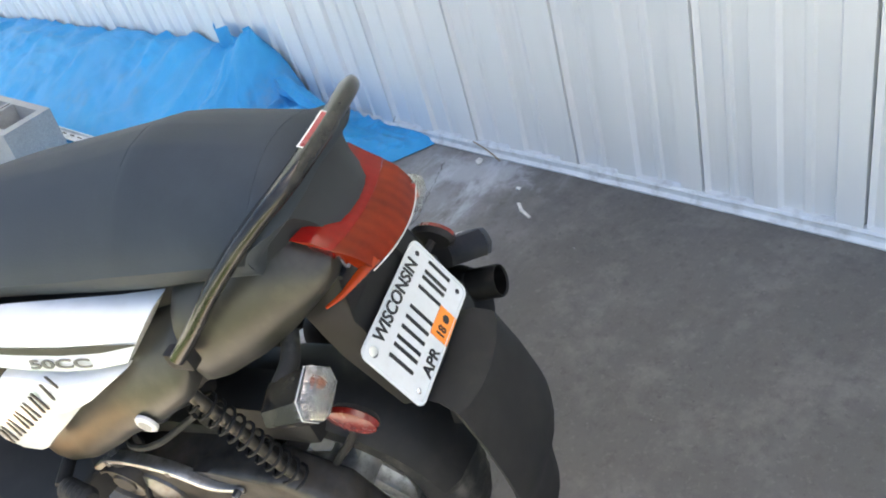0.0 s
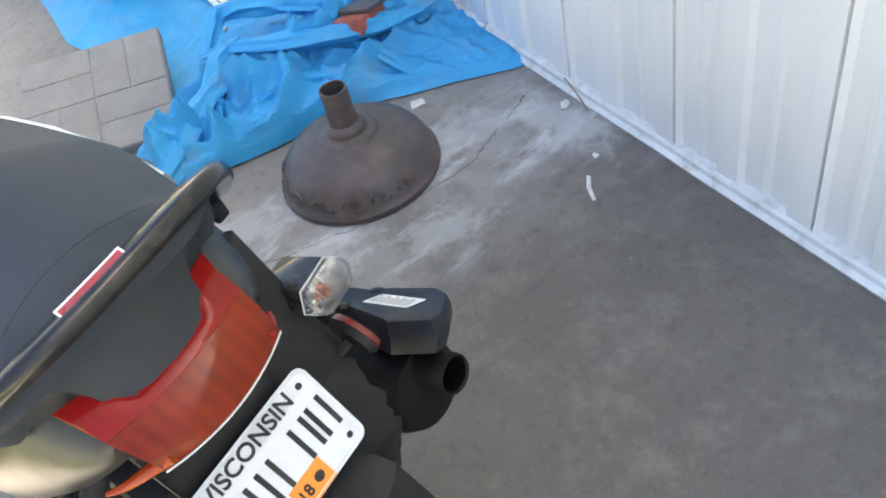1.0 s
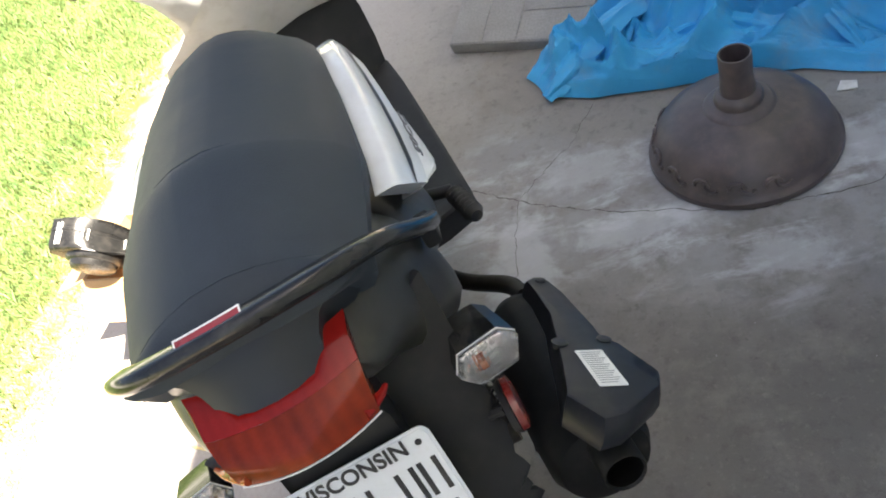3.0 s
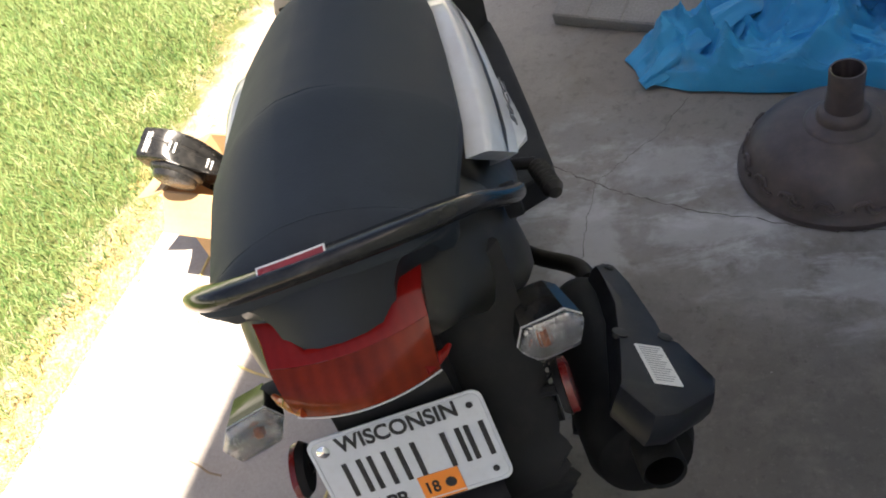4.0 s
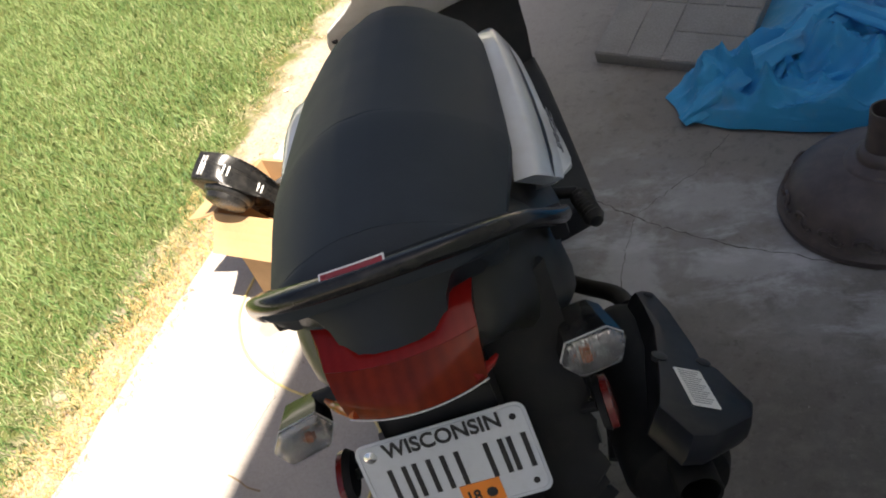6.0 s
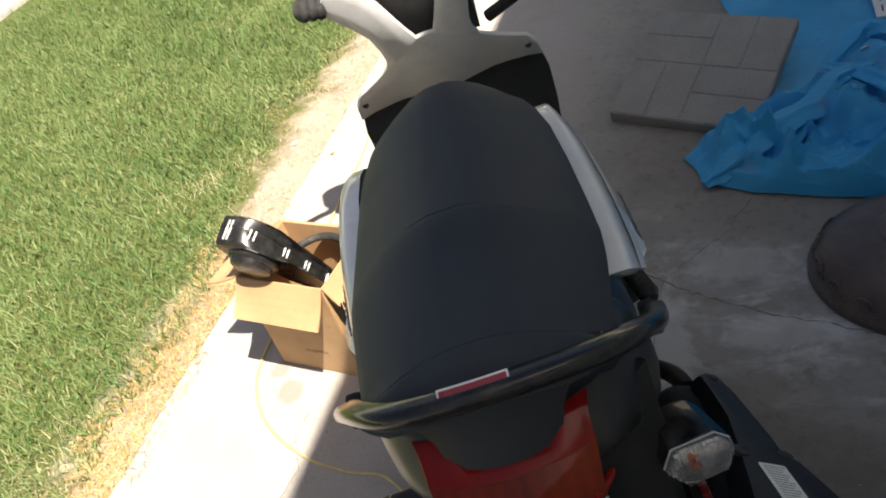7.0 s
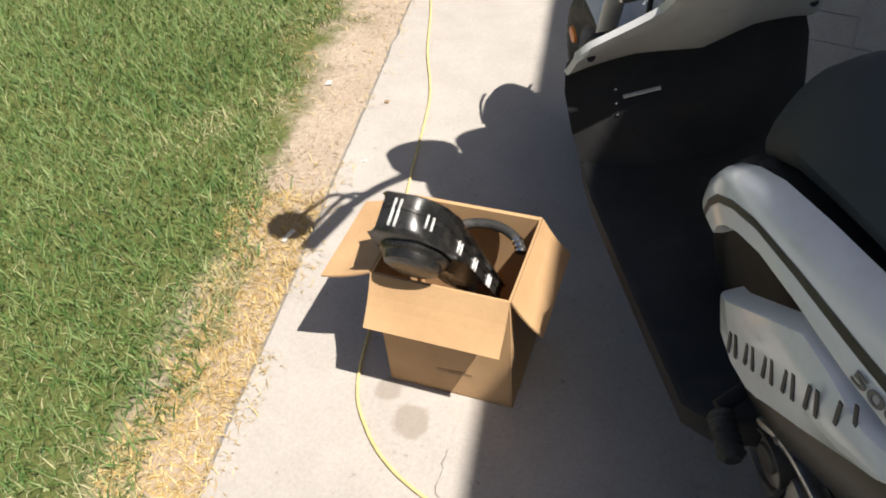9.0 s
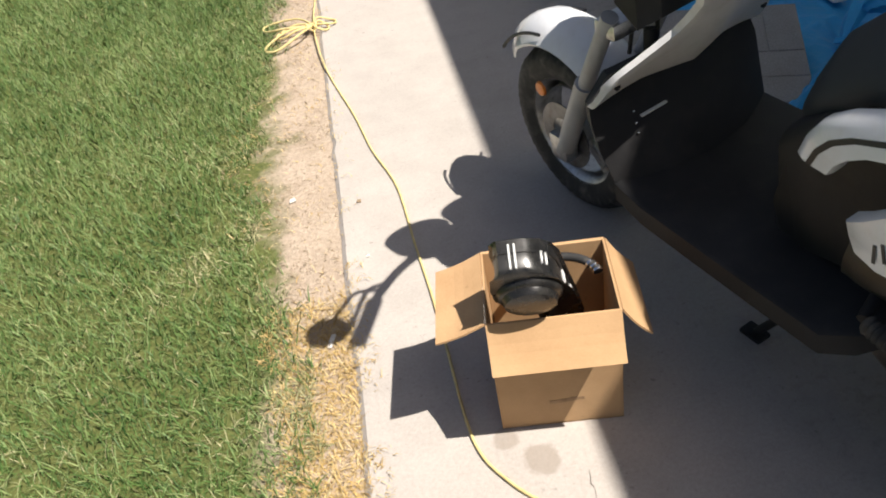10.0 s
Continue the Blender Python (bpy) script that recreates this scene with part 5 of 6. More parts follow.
def make_front():
    # floorboard, black inner shield and front tunnel
    half = [(0.06, 0.50), (0.15, 0.52), (0.196, 0.55), (0.214, 0.60), (0.210, 0.74), (0.205, 0.88), (0.200, 1.0), (0.192, 1.08)]
    rings = []
    for (x, y) in half:
        z = 0.338 + 0.010 * max(0, (y - 1.0) / 0.08) + 0.05 * max(0.0, (0.60 - y) / 0.1)
        rings.append([(-x + 0.006, y, z - 0.05), (-x + 0.004, y, z - 0.006), (-x + 0.012, y, z), (0.006, y, z + 0.004), (x, y, z), (x + 0.008, y, z - 0.006), (x + 0.006, y, z - 0.05)])
    part("floorboard", loft(rings), BLACK_MATTE, scooter, "black plastic floorboard")
    rings = []
    for y, z, w, o in ((1.075, 0.345, 0.192, 0.06), (1.095, 0.400, 0.200, 0.055), (1.112, 0.465, 0.203, 0.035), (1.122, 0.497, 0.197, 0.015), (1.120, 0.54, 0.15, 0.01)):
        rings.append([(x * w + 0.004, y - o * (1 - x * x), z) for x in (-1, -0.85, -0.5, 0, 0.5, 0.85, 1)] + [(x * w * 0.96 + 0.004, y + 0.02 - o * (1 - x * x), z) for x in (1, 0.85, 0.5, 0, -0.5, -0.85, -1)])
    sh = part("inner_shield", loft(rings), BLACK_MATTE, scooter, "black plastic inner leg shield")
    part("latch", box(-0.115, -0.055, 1.072, 1.078, 0.455, 0.458), SILVER, sh)
    for z in (0.425, 0.445, 0.468):
        part("rivet", moved(bmesh_ball(0.0028), pose(-0.125, 1.078 + 0.2 * (z - 0.445), z)), CHROME, sh)
    # black pillar from the seat nose to the floor
    part("seat_pillar", slab([(0.60, 0.30), (0.60, 0.60), (0.72, 0.60), (0.79, 0.52), (0.80, 0.40), (0.80, 0.33)], -0.085, 0.10, "yz", 0.02, 3), BLACK_MATTE, scooter)
    # the white cross-shaped front cover with four arms
    def yz_at(x, z):
        y = np.interp(z, (0.48, 0.506, 0.55, 0.60, 0.65, 0.695, 0.75, 0.86), (1.118, 1.104, 1.072, 1.030, 0.990, 0.952, 0.928, 0.900))
        return float(y) - 0.030 * max(0.0, 1 - abs(x) / 0.10) * max(0.0, min(1.0, (0.70 - z) / 0.12))
    # right half as quads: outline pairs from the lower tip inward, then up the arm
    low = [((0.199, 0.498), (0.190, 0.548)), ((0.190, 0.500), (0.176, 0.574)), ((0.165, 0.508), (0.158, 0.586)), ((0.125, 0.514), (0.120, 0.612)), ((0.095, 0.517), (0.092, 0.636)), ((0.060, 0.519), (0.060, 0.668)), ((0.030, 0.519), (0.030, 0.690)), ((0.0, 0.519), (0.0, 0.694))]
    arm = [((0.092, 0.636), (0.016, 0.692)), ((0.084, 0.664), (0.026, 0.716)), ((0.084, 0.694), (0.036, 0.744)), ((0.091, 0.730), (0.050, 0.782)), ((0.108, 0.760), (0.068, 0.816)), ((0.128, 0.786), (0.092, 0.840)), ((0.140, 0.802), (0.110, 0.844)), ((0.146, 0.820), (0.128, 0.840))]
    low = low + [((-a[0], a[1]), (-b[0], b[1])) for a, b in low[::-1][1:]]
    def sheet(pairs, sgn):
        rings = []
        for a, b in pairs:
            front = []
            for k in range(7):
                f = k / 6
                x, z = a[0] + (b[0] - a[0]) * f, a[1] + (b[1] - a[1]) * f
                lift = 0.006 * (1 - (2 * f - 1) ** 6)
                front.append((sgn * x + 0.004, yz_at(abs(x), z) - lift, z))
            back = [(x, y + 0.016, z) for x, y, z in front[::-1]]
            rings.append(front + back)
        return loft(rings)
    bm = sheet(low, 1)
    cv = part("front_cover", bm, SILVER, scooter, "pale silver cross-shaped front cover")
    for sgn in (-1, 1):
        part("arm", sheet(arm, sgn), SILVER, cv)
    for sgn in (-1, 1):
        part("screw_hole", moved(lathe([(0.001, 0.0), (0.0065, 0.0), (0.0065, 0.004), (0.001, 0.004)], 14, "y"), Matrix.Translation((sgn * 0.172 + 0.004, yz_at(0.172, 0.548) - 0.0085, 0.548))), INK, cv)
    # dark instrument hood between the upper arms
    part("instrument_hood", loft([[(x * w + 0.004, y, z + dz) for x, dz in ((-1, 0), (-0.8, 0.05), (0, 0.065), (0.8, 0.05), (1, 0), (0.5, -0.02), (-0.5, -0.02))] for y, w, z in ((1.03, 0.03, 0.665), (1.01, 0.055, 0.72), (1.00, 0.075, 0.79), (1.04, 0.085, 0.86), (1.12, 0.08, 0.87), (1.15, 0.04, 0.84))]), BLACK_MATTE, scooter, "black instrument hood")
    # headlamp
    for sgn in (-1, 1):
        hl = new("headlamp")
        hl.parent = scooter
        hm = pose(sgn * 0.088 - 0.012, 1.205, 0.795, -8, 0, 6)
        part("shell", moved(lathe([(0.001, -0.07), (0.05, -0.06), (0.078, -0.01), (0.082, 0.03), (0.001, 0.03)], 28, "y"), hm), BLACK_GLOSS, hl)
        part("glass", moved(lathe([(0.078, 0.028), (0.06, 0.042), (0.001, 0.05)], 28, "y"), hm), CLEAR_LENS, hl)
    part("front_cowl", loft([[(x * w + 0.01, y, z) for x, z in rr] for y, w, rr in ((1.08, 0.06, [(-1, 0.62), (1, 0.62), (1, 0.82), (-1, 0.82)]), (1.11, 0.09, [(-1, 0.60), (1, 0.60), (1, 0.85), (-1, 0.85)]), (1.16, 0.095, [(-1, 0.64), (1, 0.64), (1, 0.84), (-1, 0.84)]), (1.19, 0.075, [(-1, 0.70), (1, 0.70), (1, 0.82), (-1, 0.82)]))]), BLACK_MATTE, scooter, "black front cowl behind the headlamps")
    part("lamp_bracket", merge(tube([(-0.10, 1.18, 0.79), (0.0, 1.14, 0.74), (0.08, 1.18, 0.79)], 0.012, 10, 5), tube([(0.0, 1.16, 0.74), (0.0, 1.12, 0.66)], 0.014, 10)), BLACK_MATTE, scooter)
    # black ribbed lamps at the ends of the upper arms
    for sgn in (-1, 1):
        m = Matrix.Translation((sgn * 0.128 + 0.004, 0.914, 0.818)) @ pose(0, 0, 0, 0, sgn * -12, 0)
        prof = [(0.001, 0.0)] + [(0.021 if i % 2 else 0.018, 0.006 + 0.007 * i) for i in range(7)] + [(0.012, 0.056), (0.001, 0.058)]
        bm = lathe(prof, 18, "x")
        part("front_turn_signal", moved(bm if sgn > 0 else mirrored(bm), m), RUBBER, scooter, "ribbed black rubber lamp boot")
    # steering: everything that turns with the bars
    steer = Matrix.Translation((0.0, 1.10, 0.80)) @ pose(0, 0, 0, 0, 0, 0.5) @ Matrix.Translation((0.0, -1.10, -0.80))
    st = new("steering")
    st.parent = scooter
    def turned(bm):
        return moved(bm, steer)
    hb = part("handlebar", turned(tube([(-0.325, 0.935, 0.965), (-0.23, 1.01, 0.97), (-0.12, 1.075, 0.955), (0, 1.09, 0.945), (0.12, 1.075, 0.955), (0.23, 1.01, 0.97), (0.325, 0.935, 0.965)], 0.011, 12, 6)), BLACK_GLOSS, st, "black handlebar turned to one side")
    for sgn in (-1, 1):
        part("grip", turned(tube([(sgn * 0.228, 1.012, 0.97), (sgn * 0.337, 0.911, 0.963)], 0.0175, 14)), RUBBER, hb, "black rubber grip")
        part("lever", turned(tube([(sgn * 0.19, 1.05, 0.965), (sgn * 0.24, 1.052, 0.96), (sgn * 0.325, 0.975, 0.955)], 0.006, 8, 5)), STEEL, hb)
        ms = part("mirror_stalk", turned(tube([(sgn * 0.20, 1.03, 0.975), (sgn * 0.225, 1.02, 1.06), (sgn * 0.282, 0.945, 1.12)], 0.006, 8, 6)), BLACK_MATTE, hb)
        mm = steer @ Matrix.Translation((sgn * 0.295, 0.922, 1.13)) @ pose(0, 0, 0, -28, 0, sgn * -18)
        part("mirror_shell", moved(lathe([(0.001, 0.022), (0.03, 0.018), (0.046, 0.008), (0.05, -0.004), (0.046, -0.005), (0.001, -0.005)], 28, "y"), mm), BLACK_MATTE, ms)
        part("mirror_glass", moved(lathe([(0.001, -0.0062), (0.044, -0.0062), (0.044, -0.005), (0.001, -0.005)], 28, "y"), mm), MIRROR, ms)
    part("stem", turned(tube([(0, 1.09, 0.95), (0, 1.13, 0.80), (0, 1.18, 0.62), (0, 1.20, 0.56)], 0.024, 14, 4)), BLACK_MATTE, st)
    part("fork_yoke", turned(box(-0.085, 0.085, 1.17, 1.23, 0.555, 0.590, 0.012)), ALU, st)
    for sgn in (-1, 1):
        fk = part("fork_leg", turned(merge(tube([(sgn * 0.075, 1.19, 0.60), (sgn * 0.075, 1.30, 0.40)], 0.017, 14), tube([(sgn * 0.075, 1.29, 0.42), (sgn * 0.075, 1.40, 0.20)], 0.023, 16))), FORK_GREY, st, "grey painted fork leg")
        part("axle_clamp", turned(box(sgn * 0.075 - 0.02, sgn * 0.075 + 0.02, 1.375, 1.435, 0.175, 0.245, 0.012)), ALU, fk)
    fw = make_wheel("front_wheel", steer @ pose(0, 1.425, 0.215), 0.212, 0.10, 0.045)
    part("brake_disc", moved(lathe([(0.045, -0.054), (0.085, -0.054), (0.085, -0.051), (0.045, -0.051)], 36, "x", cap=False), Matrix.Identity(4)), STEEL, fw, "steel brake disc")
    part("side_reflector", moved(lathe([(0.001, -0.006), (0.016, -0.005), (0.018, 0.0), (0.001, 0.0)], 18, "x"), pose(-0.078, 0.03, 0.13)), ORANGE, fw, "round orange side reflector")
    # white front mudguard, high over the tyre, with a dark crease
    rings = []
    for a in range(38, 150, 9):
        ar = radians(a)
        rr = 0.262 + 0.016 * math.sin(ar)
        c = Vector((0, 1.425 + rr * math.cos(ar), 0.225 + rr * math.sin(ar)))
        o = Vector((0, math.cos(ar), math.sin(ar)))
        w = 0.072 * (0.55 + 0.45 * min(1, (a - 30) / 28))
        rings.append([tuple(c + Vector((x * w, 0, 0)) - o * (0.050 * abs(x) ** 2.5)) for x in (-1, -0.8, -0.4, 0, 0.4, 0.8, 1)] + [tuple(c + Vector((x * w * 0.95, 0, 0)) - o * (0.006 + 0.050 * abs(x) ** 2.5)) for x in (1, 0.8, 0.4, 0, -0.4, -0.8, -1)])
    fd = part("front_fender", turned(loft(rings)), WHITE_PLASTIC, st, "white front mudguard")
    for sgn in (-1, 1):
        part("crease", turned(tube([(sgn * 0.064, 1.425 + 0.25 * math.cos(radians(a)), 0.225 + 0.25 * math.sin(radians(a))) for a in range(42, 86, 6)], 0.004, 6)), INK, fd)
    part("brake_cable", tube([(0.235, 1.02, 0.95), (0.30, 1.02, 0.86), (0.328, 1.00, 0.77), (0.305, 1.03, 0.70), (0.22, 1.10, 0.65), (0.12, 1.14, 0.60)], 0.012, 10, 8), RUBBER, st, "thick black sheathed cable")
    part("lever_housing", tube([(0.245, 1.00, 0.90), (0.250, 1.03, 0.79), (0.24, 1.05, 0.73)], 0.020, 12, 4), BLACK_MATTE, st)
    # control cables from the bars down into the shield
    for sgn, dx in ((-1, 0.0), (1, 0.01)):
        part("control_cable", tube([(sgn * 0.10, 1.085, 0.962), (sgn * 0.075, 1.12, 0.92), (sgn * 0.05, 1.15, 0.82), (0.02 * sgn + dx, 1.17, 0.68), (0.03 * sgn + dx, 1.20, 0.5)], 0.0045, 8, 6), RUBBER, st)


def bmesh_ball(r, sub=2):
    bm = bmesh.new()
    bmesh.ops.create_icosphere(bm, subdivisions=sub, radius=r)
    return bm


def make_underside():
    part("frame_tube", merge(tube([(-0.07, 0.30, 0.50), (-0.08, 0.55, 0.36), (-0.09, 0.70, 0.27), (-0.09, 1.0, 0.27), (-0.03, 1.14, 0.42), (0, 1.17, 0.55)], 0.014, 10, 6), tube([(0.07, 0.30, 0.50), (0.08, 0.55, 0.36), (0.09, 0.70, 0.27), (0.09, 1.0, 0.27), (0.03, 1.14, 0.42)], 0.014, 10, 6)), BLACK_MATTE, scooter)
    part("tail_tube", merge(tube([(-0.075, 0.10, 0.68), (-0.085, 0.22, 0.60), (-0.07, 0.34, 0.48)], 0.012, 10, 5), tube([(0.085, 0.10, 0.68), (0.095, 0.22, 0.60), (0.08, 0.34, 0.48)], 0.012, 10, 5)), BLACK_MATTE, scooter)
    # side stand reaching the ground on the left
    part("side_stand", merge(tube([(-0.09, 0.66, 0.255), (-0.07, 0.76, 0.14), (-0.062, 0.84, 0.018)], 0.009, 10, 4), box(-0.080, -0.046, 0.82, 0.87, 0.004, 0.016, 0.004)), BLACK_MATTE, scooter, "black side stand, lowered")
    for sgn in (-1, 1):
        part("centre_stand", tube([(sgn * 0.10, 0.40, 0.20), (sgn * 0.13, 0.32, 0.12), (sgn * 0.12, 0.25, 0.10)], 0.010, 8, 4), BLACK_MATTE, scooter)
    part("kick_lever", merge(tube([(-0.15, 0.47, 0.30), (-0.165, 0.40, 0.28), (-0.165, 0.30, 0.255)], 0.008, 8, 4), tube([(-0.165, 0.30, 0.255), (-0.21, 0.295, 0.258)], 0.010, 10)), ENGINE, scooter)


make_seat()
make_body()
make_tail_light()
make_grab_rail()
make_plate()
for s_ in (-1, 1):
    make_turn_signal(s_)
    make_side(s_)
make_rear()
make_exhaust()
make_front()
make_underside()

# ---------------------------------------------------------------- cardboard box and its contents
BOX = Matrix.Translation((-0.792, 1.703, 0.0)) @ pose(0, 0, 0, 0, 0, -9.0)
BW, BD, BH, TH = 0.1135, 0.094, 0.280, 0.0035


def make_box():
    b = thing("cardboard_box", BOX, "open brown cardboard box with spread flaps on concrete", "box")
    part("base", box(-BW, BW, -BD, BD, 0.001, 0.005), CARDBOARD, b)
    for name, x0, x1, y0, y1 in (("side", -BW, -BW + TH, -BD, BD), ("side", BW - TH, BW, -BD, BD), ("side", -BW + TH, BW - TH, -BD, -BD + TH), ("side", -BW + TH, BW - TH, BD - TH, BD)):
        part(name, box(x0, x1, y0, y1, 0.001, BH, 0.0008, 1), CARDBOARD, b)
    # flaps: hinge edge, outward direction, length, drop angle, width taper
    def flap(hinge, out, half, length, drop, skew=0.0):
        along = Vector((0, 0, 1)).cross(Vector(out))
        o = Vector(out) * math.cos(drop) + Vector((0, 0, -math.sin(drop)))
        nrm = along.cross(o).normalized()
        rings = []
        for k in range(6):
            f = k / 5
            c = Vector(hinge) + o * length * f + nrm * (0.004 * math.sin(math.pi * f))
            w = half * (1 - 0.015 * f)
            rings.append([tuple(c + along * (w + skew * f) + nrm * TH * 0.5), tuple(c - along * (w - skew * f) + nrm * TH * 0.5), tuple(c - along * (w - skew * f) - nrm * TH * 0.5), tuple(c + along * (w + skew * f) - nrm * TH * 0.5)])
        part("flap", loft(rings), CARDBOARD, b, smooth_shade=False)
    flap((0, -BD - 0.001, BH), (0, -1, 0), BW, 0.088, radians(50))
    flap((BW + 0.001, 0, BH), (1, 0, 0), BD, 0.080, radians(52), -0.004)
    flap((-BW - 0.001, 0, BH), (-1, 0, 0), BD, 0.090, radians(16), 0.010)
    flap((0, BD + 0.001, BH), (0, 1, 0), BW, 0.088, radians(62))
    # faint printed mark low on the front
    for i, w in enumerate((0.030, 0.022, 0.026)):
        part("print_mark", box(0.012 - w / 2 + 0.018 * (i - 1), 0.012 + w / 2 + 0.018 * (i - 1), -BD - 0.0008, -BD, 0.060 + 0.002 * i, 0.068 + 0.002 * i), PRINT, b)


def make_airbox():
    """A flat teardrop housing with a round drum on its face, leaning over the front of the box."""
    t = thing("air_cleaner", BOX, "glossy black plastic air cleaner leaning out of the box", "engine part")
    ax = Vector((0.0, -0.92, -0.395)).normalized()
    up = Vector((0.0, -0.395, 0.92)).normalized()
    o = Vector((0.0, -0.061, 0.345))
    def at(x, v, d):
        return o + Vector((x, 0, 0)) + up * v + ax * d
    edge = [(-0.077, 0.083), (-0.036, 0.084), (-0.014, 0.075), (0.004, 0.055), (0.017, 0.024), (0.027, -0.022), (0.043, -0.098), (0.054, -0.168), (0.060, -0.212), (0.048, -0.220), (0.016, -0.216), (0.008, -0.176), (-0.002, -0.105),
            (-0.020, -0.060), (-0.047, -0.061), (-0.071, -0.043), (-0.082, -0.016), (-0.086, 0.026), (-0.084, 0.066)]
    n = len(edge)
    cx, cv = -0.03, 0.0
    rings = []
    for d, inset in ((-0.034, 0.006), (-0.030, 0.0), (-0.012, 0.0), (-0.011, -0.002), (-0.006, -0.002), (-0.005, 0.0), (0.020, 0.0), (0.027, 0.004), (0.030, 0.010)):
        ring = []
        for k in range(n):
            (x0, v0), (x1, v1), (x2, v2) = edge[k - 1], edge[k], edge[(k + 1) % n]
            tx, tv = x2 - x0, v2 - v0
            q = math.hypot(tx, tv)
            thin = 0.55 if v1 < -0.015 and x1 > 0 else 1.0
            ring.append(at(x1 - tv / q * inset, v1 + tx / q * -inset, d * thin))
        rings.append(ring)
    part("housing", loft(rings), SATIN_BLACK, t, "satin black plastic housing with a seam", smooth_shade=True)
    m = Matrix.Translation(at(-0.034, 0.006, 0.026)) @ ax.to_track_quat("Z", "Y").to_matrix().to_4x4()
    part("drum", moved(lathe([(0.001, -0.010), (0.055, -0.010), (0.0555, 0.002), (0.0535, 0.009), (0.050, 0.013), (0.046, 0.0145), (0.0445, 0.021), (0.042, 0.026), (0.035, 0.029), (0.022, 0.031), (0.001, 0.031)], 56, "z"), m), SATIN_BLACK, t, "round satin black drum")
    # metal clips in pairs across the rim
    def clip(x, v, tilt, long=0.013, gap=0.0052):
        tx, tv = math.cos(radians(tilt)), math.sin(radians(tilt))
        along = Vector((tx, 0, 0)) + up * tv
        out = Vector((-tv, 0, 0)) + up * tx
        rot = Matrix((ax, along, out)).transposed().to_4x4()
        for g in (-gap, gap):
            part("clip", moved(box(-long, long, -0.0019, 0.0019, -0.002, 0.0026, 0.0009, 1), Matrix.Translation(at(x, v, 0) + along * g) @ rot), CLIP_METAL, t, "bright metal clip")
    clip(-0.054, 0.0840, 0, 0.022, 0.0045)
    clip(-0.006, 0.066, -48, 0.011)
    clip(0.0245, -0.012, -79, 0.010)
    clip(0.0375, -0.074, -81, 0.010)
    clip(0.050, -0.142, -82, 0.010)


def make_hose():
    m = BOX
    t = thing("rubber_hose", m, "curved black rubber hose coiled inside the cardboard box", "hose")
    pts = []
    for i in range(15):
        a = radians(165 - 150 * i / 14)
        pts.append((0.026 + 0.070 * math.cos(a), 0.022 + 0.058 * math.sin(a), 0.252 + 0.008 * math.sin(a)))
    part("hose", tube(pts, 0.0085, 12, 3), RUBBER, t)
    for k in (0, -1, -2):
        c = Vector(pts[-1 + k * 1])
        part("clamp", moved(lathe([(0.0088, -0.0022), (0.0100, -0.0022), (0.0100, 0.0022), (0.0088, 0.0022)], 16, "y", cap=False), Matrix.Translation(c) @ pose(0, 0, 0, 20, 0, 10 - 12 * k)), CHROME, t)
    # the tail end that reaches the bottom of the box
    part("hose_tail", tube([pts[0], (0.0, 0.0, 0.15), (0.01, 0.0, 0.05), (0.02, 0.0, 0.014)], 0.0085, 12, 5), RUBBER, t)


def make_cord():
    pts = [(-1.215, 4.9, 0.004), (-1.20, 4.4, 0.004), (-1.19, 4.08, 0.005), (-1.205, 3.80, 0.012), (-1.205, 3.60, 0.006), (-1.175, 3.30, 0.005), (-1.106, 2.95, 0.005), (-1.070, 2.72, 0.005), (-1.020, 2.50, 0.005), (-1.006, 2.235, 0.005), (-0.994, 2.05, 0.005),
           (-0.988, 1.86, 0.005), (-0.979, 1.62, 0.005), (-0.935, 1.512, 0.005), (-0.860, 1.434, 0.005), (-0.745, 1.374, 0.005), (-0.645, 1.352, 0.005), (-0.563, 1.350, 0.005), (-0.492, 1.303, 0.005), (-0.470, 1.25, 0.005), (-0.455, 1.15, 0.005), (-0.47, 0.9, 0.005), (-0.40, 0.6, 0.005)]
    t = thing("extension_cord", Matrix.Identity(4), "thin yellow cord snaking over the concrete, knotted", "cord")
    bm = tube(pts, 0.0030, 8, 8)
    part("cable", bm, CORD_YELLOW, t)
    # the loose bow where it is knotted
    k = Vector((-1.215, 3.70, 0.016))
    for a, L, w in ((150, 0.22, 0.07), (185, 0.14, 0.05), (215, 0.22, 0.06), (20, 0.10, 0.045), (-25, 0.07, 0.03)):
        d, s = Vector((math.cos(radians(a)), math.sin(radians(a)), 0)), Vector((-math.sin(radians(a)), math.cos(radians(a)), 0))
        loop = [k, k + d * L * 0.4 + s * w * 0.7 + Vector((0, 0, 0.012)), k + d * L * 0.85 + s * w * 0.6 - Vector((0, 0, 0.008)), k + d * L - Vector((0, 0, 0.010)), k + d * L * 0.85 - s * w * 0.6 - Vector((0, 0, 0.008)), k + d * L * 0.4 - s * w * 0.7 + Vector((0, 0, 0.006)), k + Vector((0.006, 0.004, 0.004))]
        part("loop", tube(loop, 0.0042, 8, 6), CORD_YELLOW, t)
    part("knot", tube([k + Vector((0.018 * math.cos(q), 0.016 * math.sin(q) * 1.2, 0.012 * math.sin(2 * q + 1))) for q in (i * 0.7 for i in range(20))], 0.0045, 8, 4), CORD_YELLOW, t)


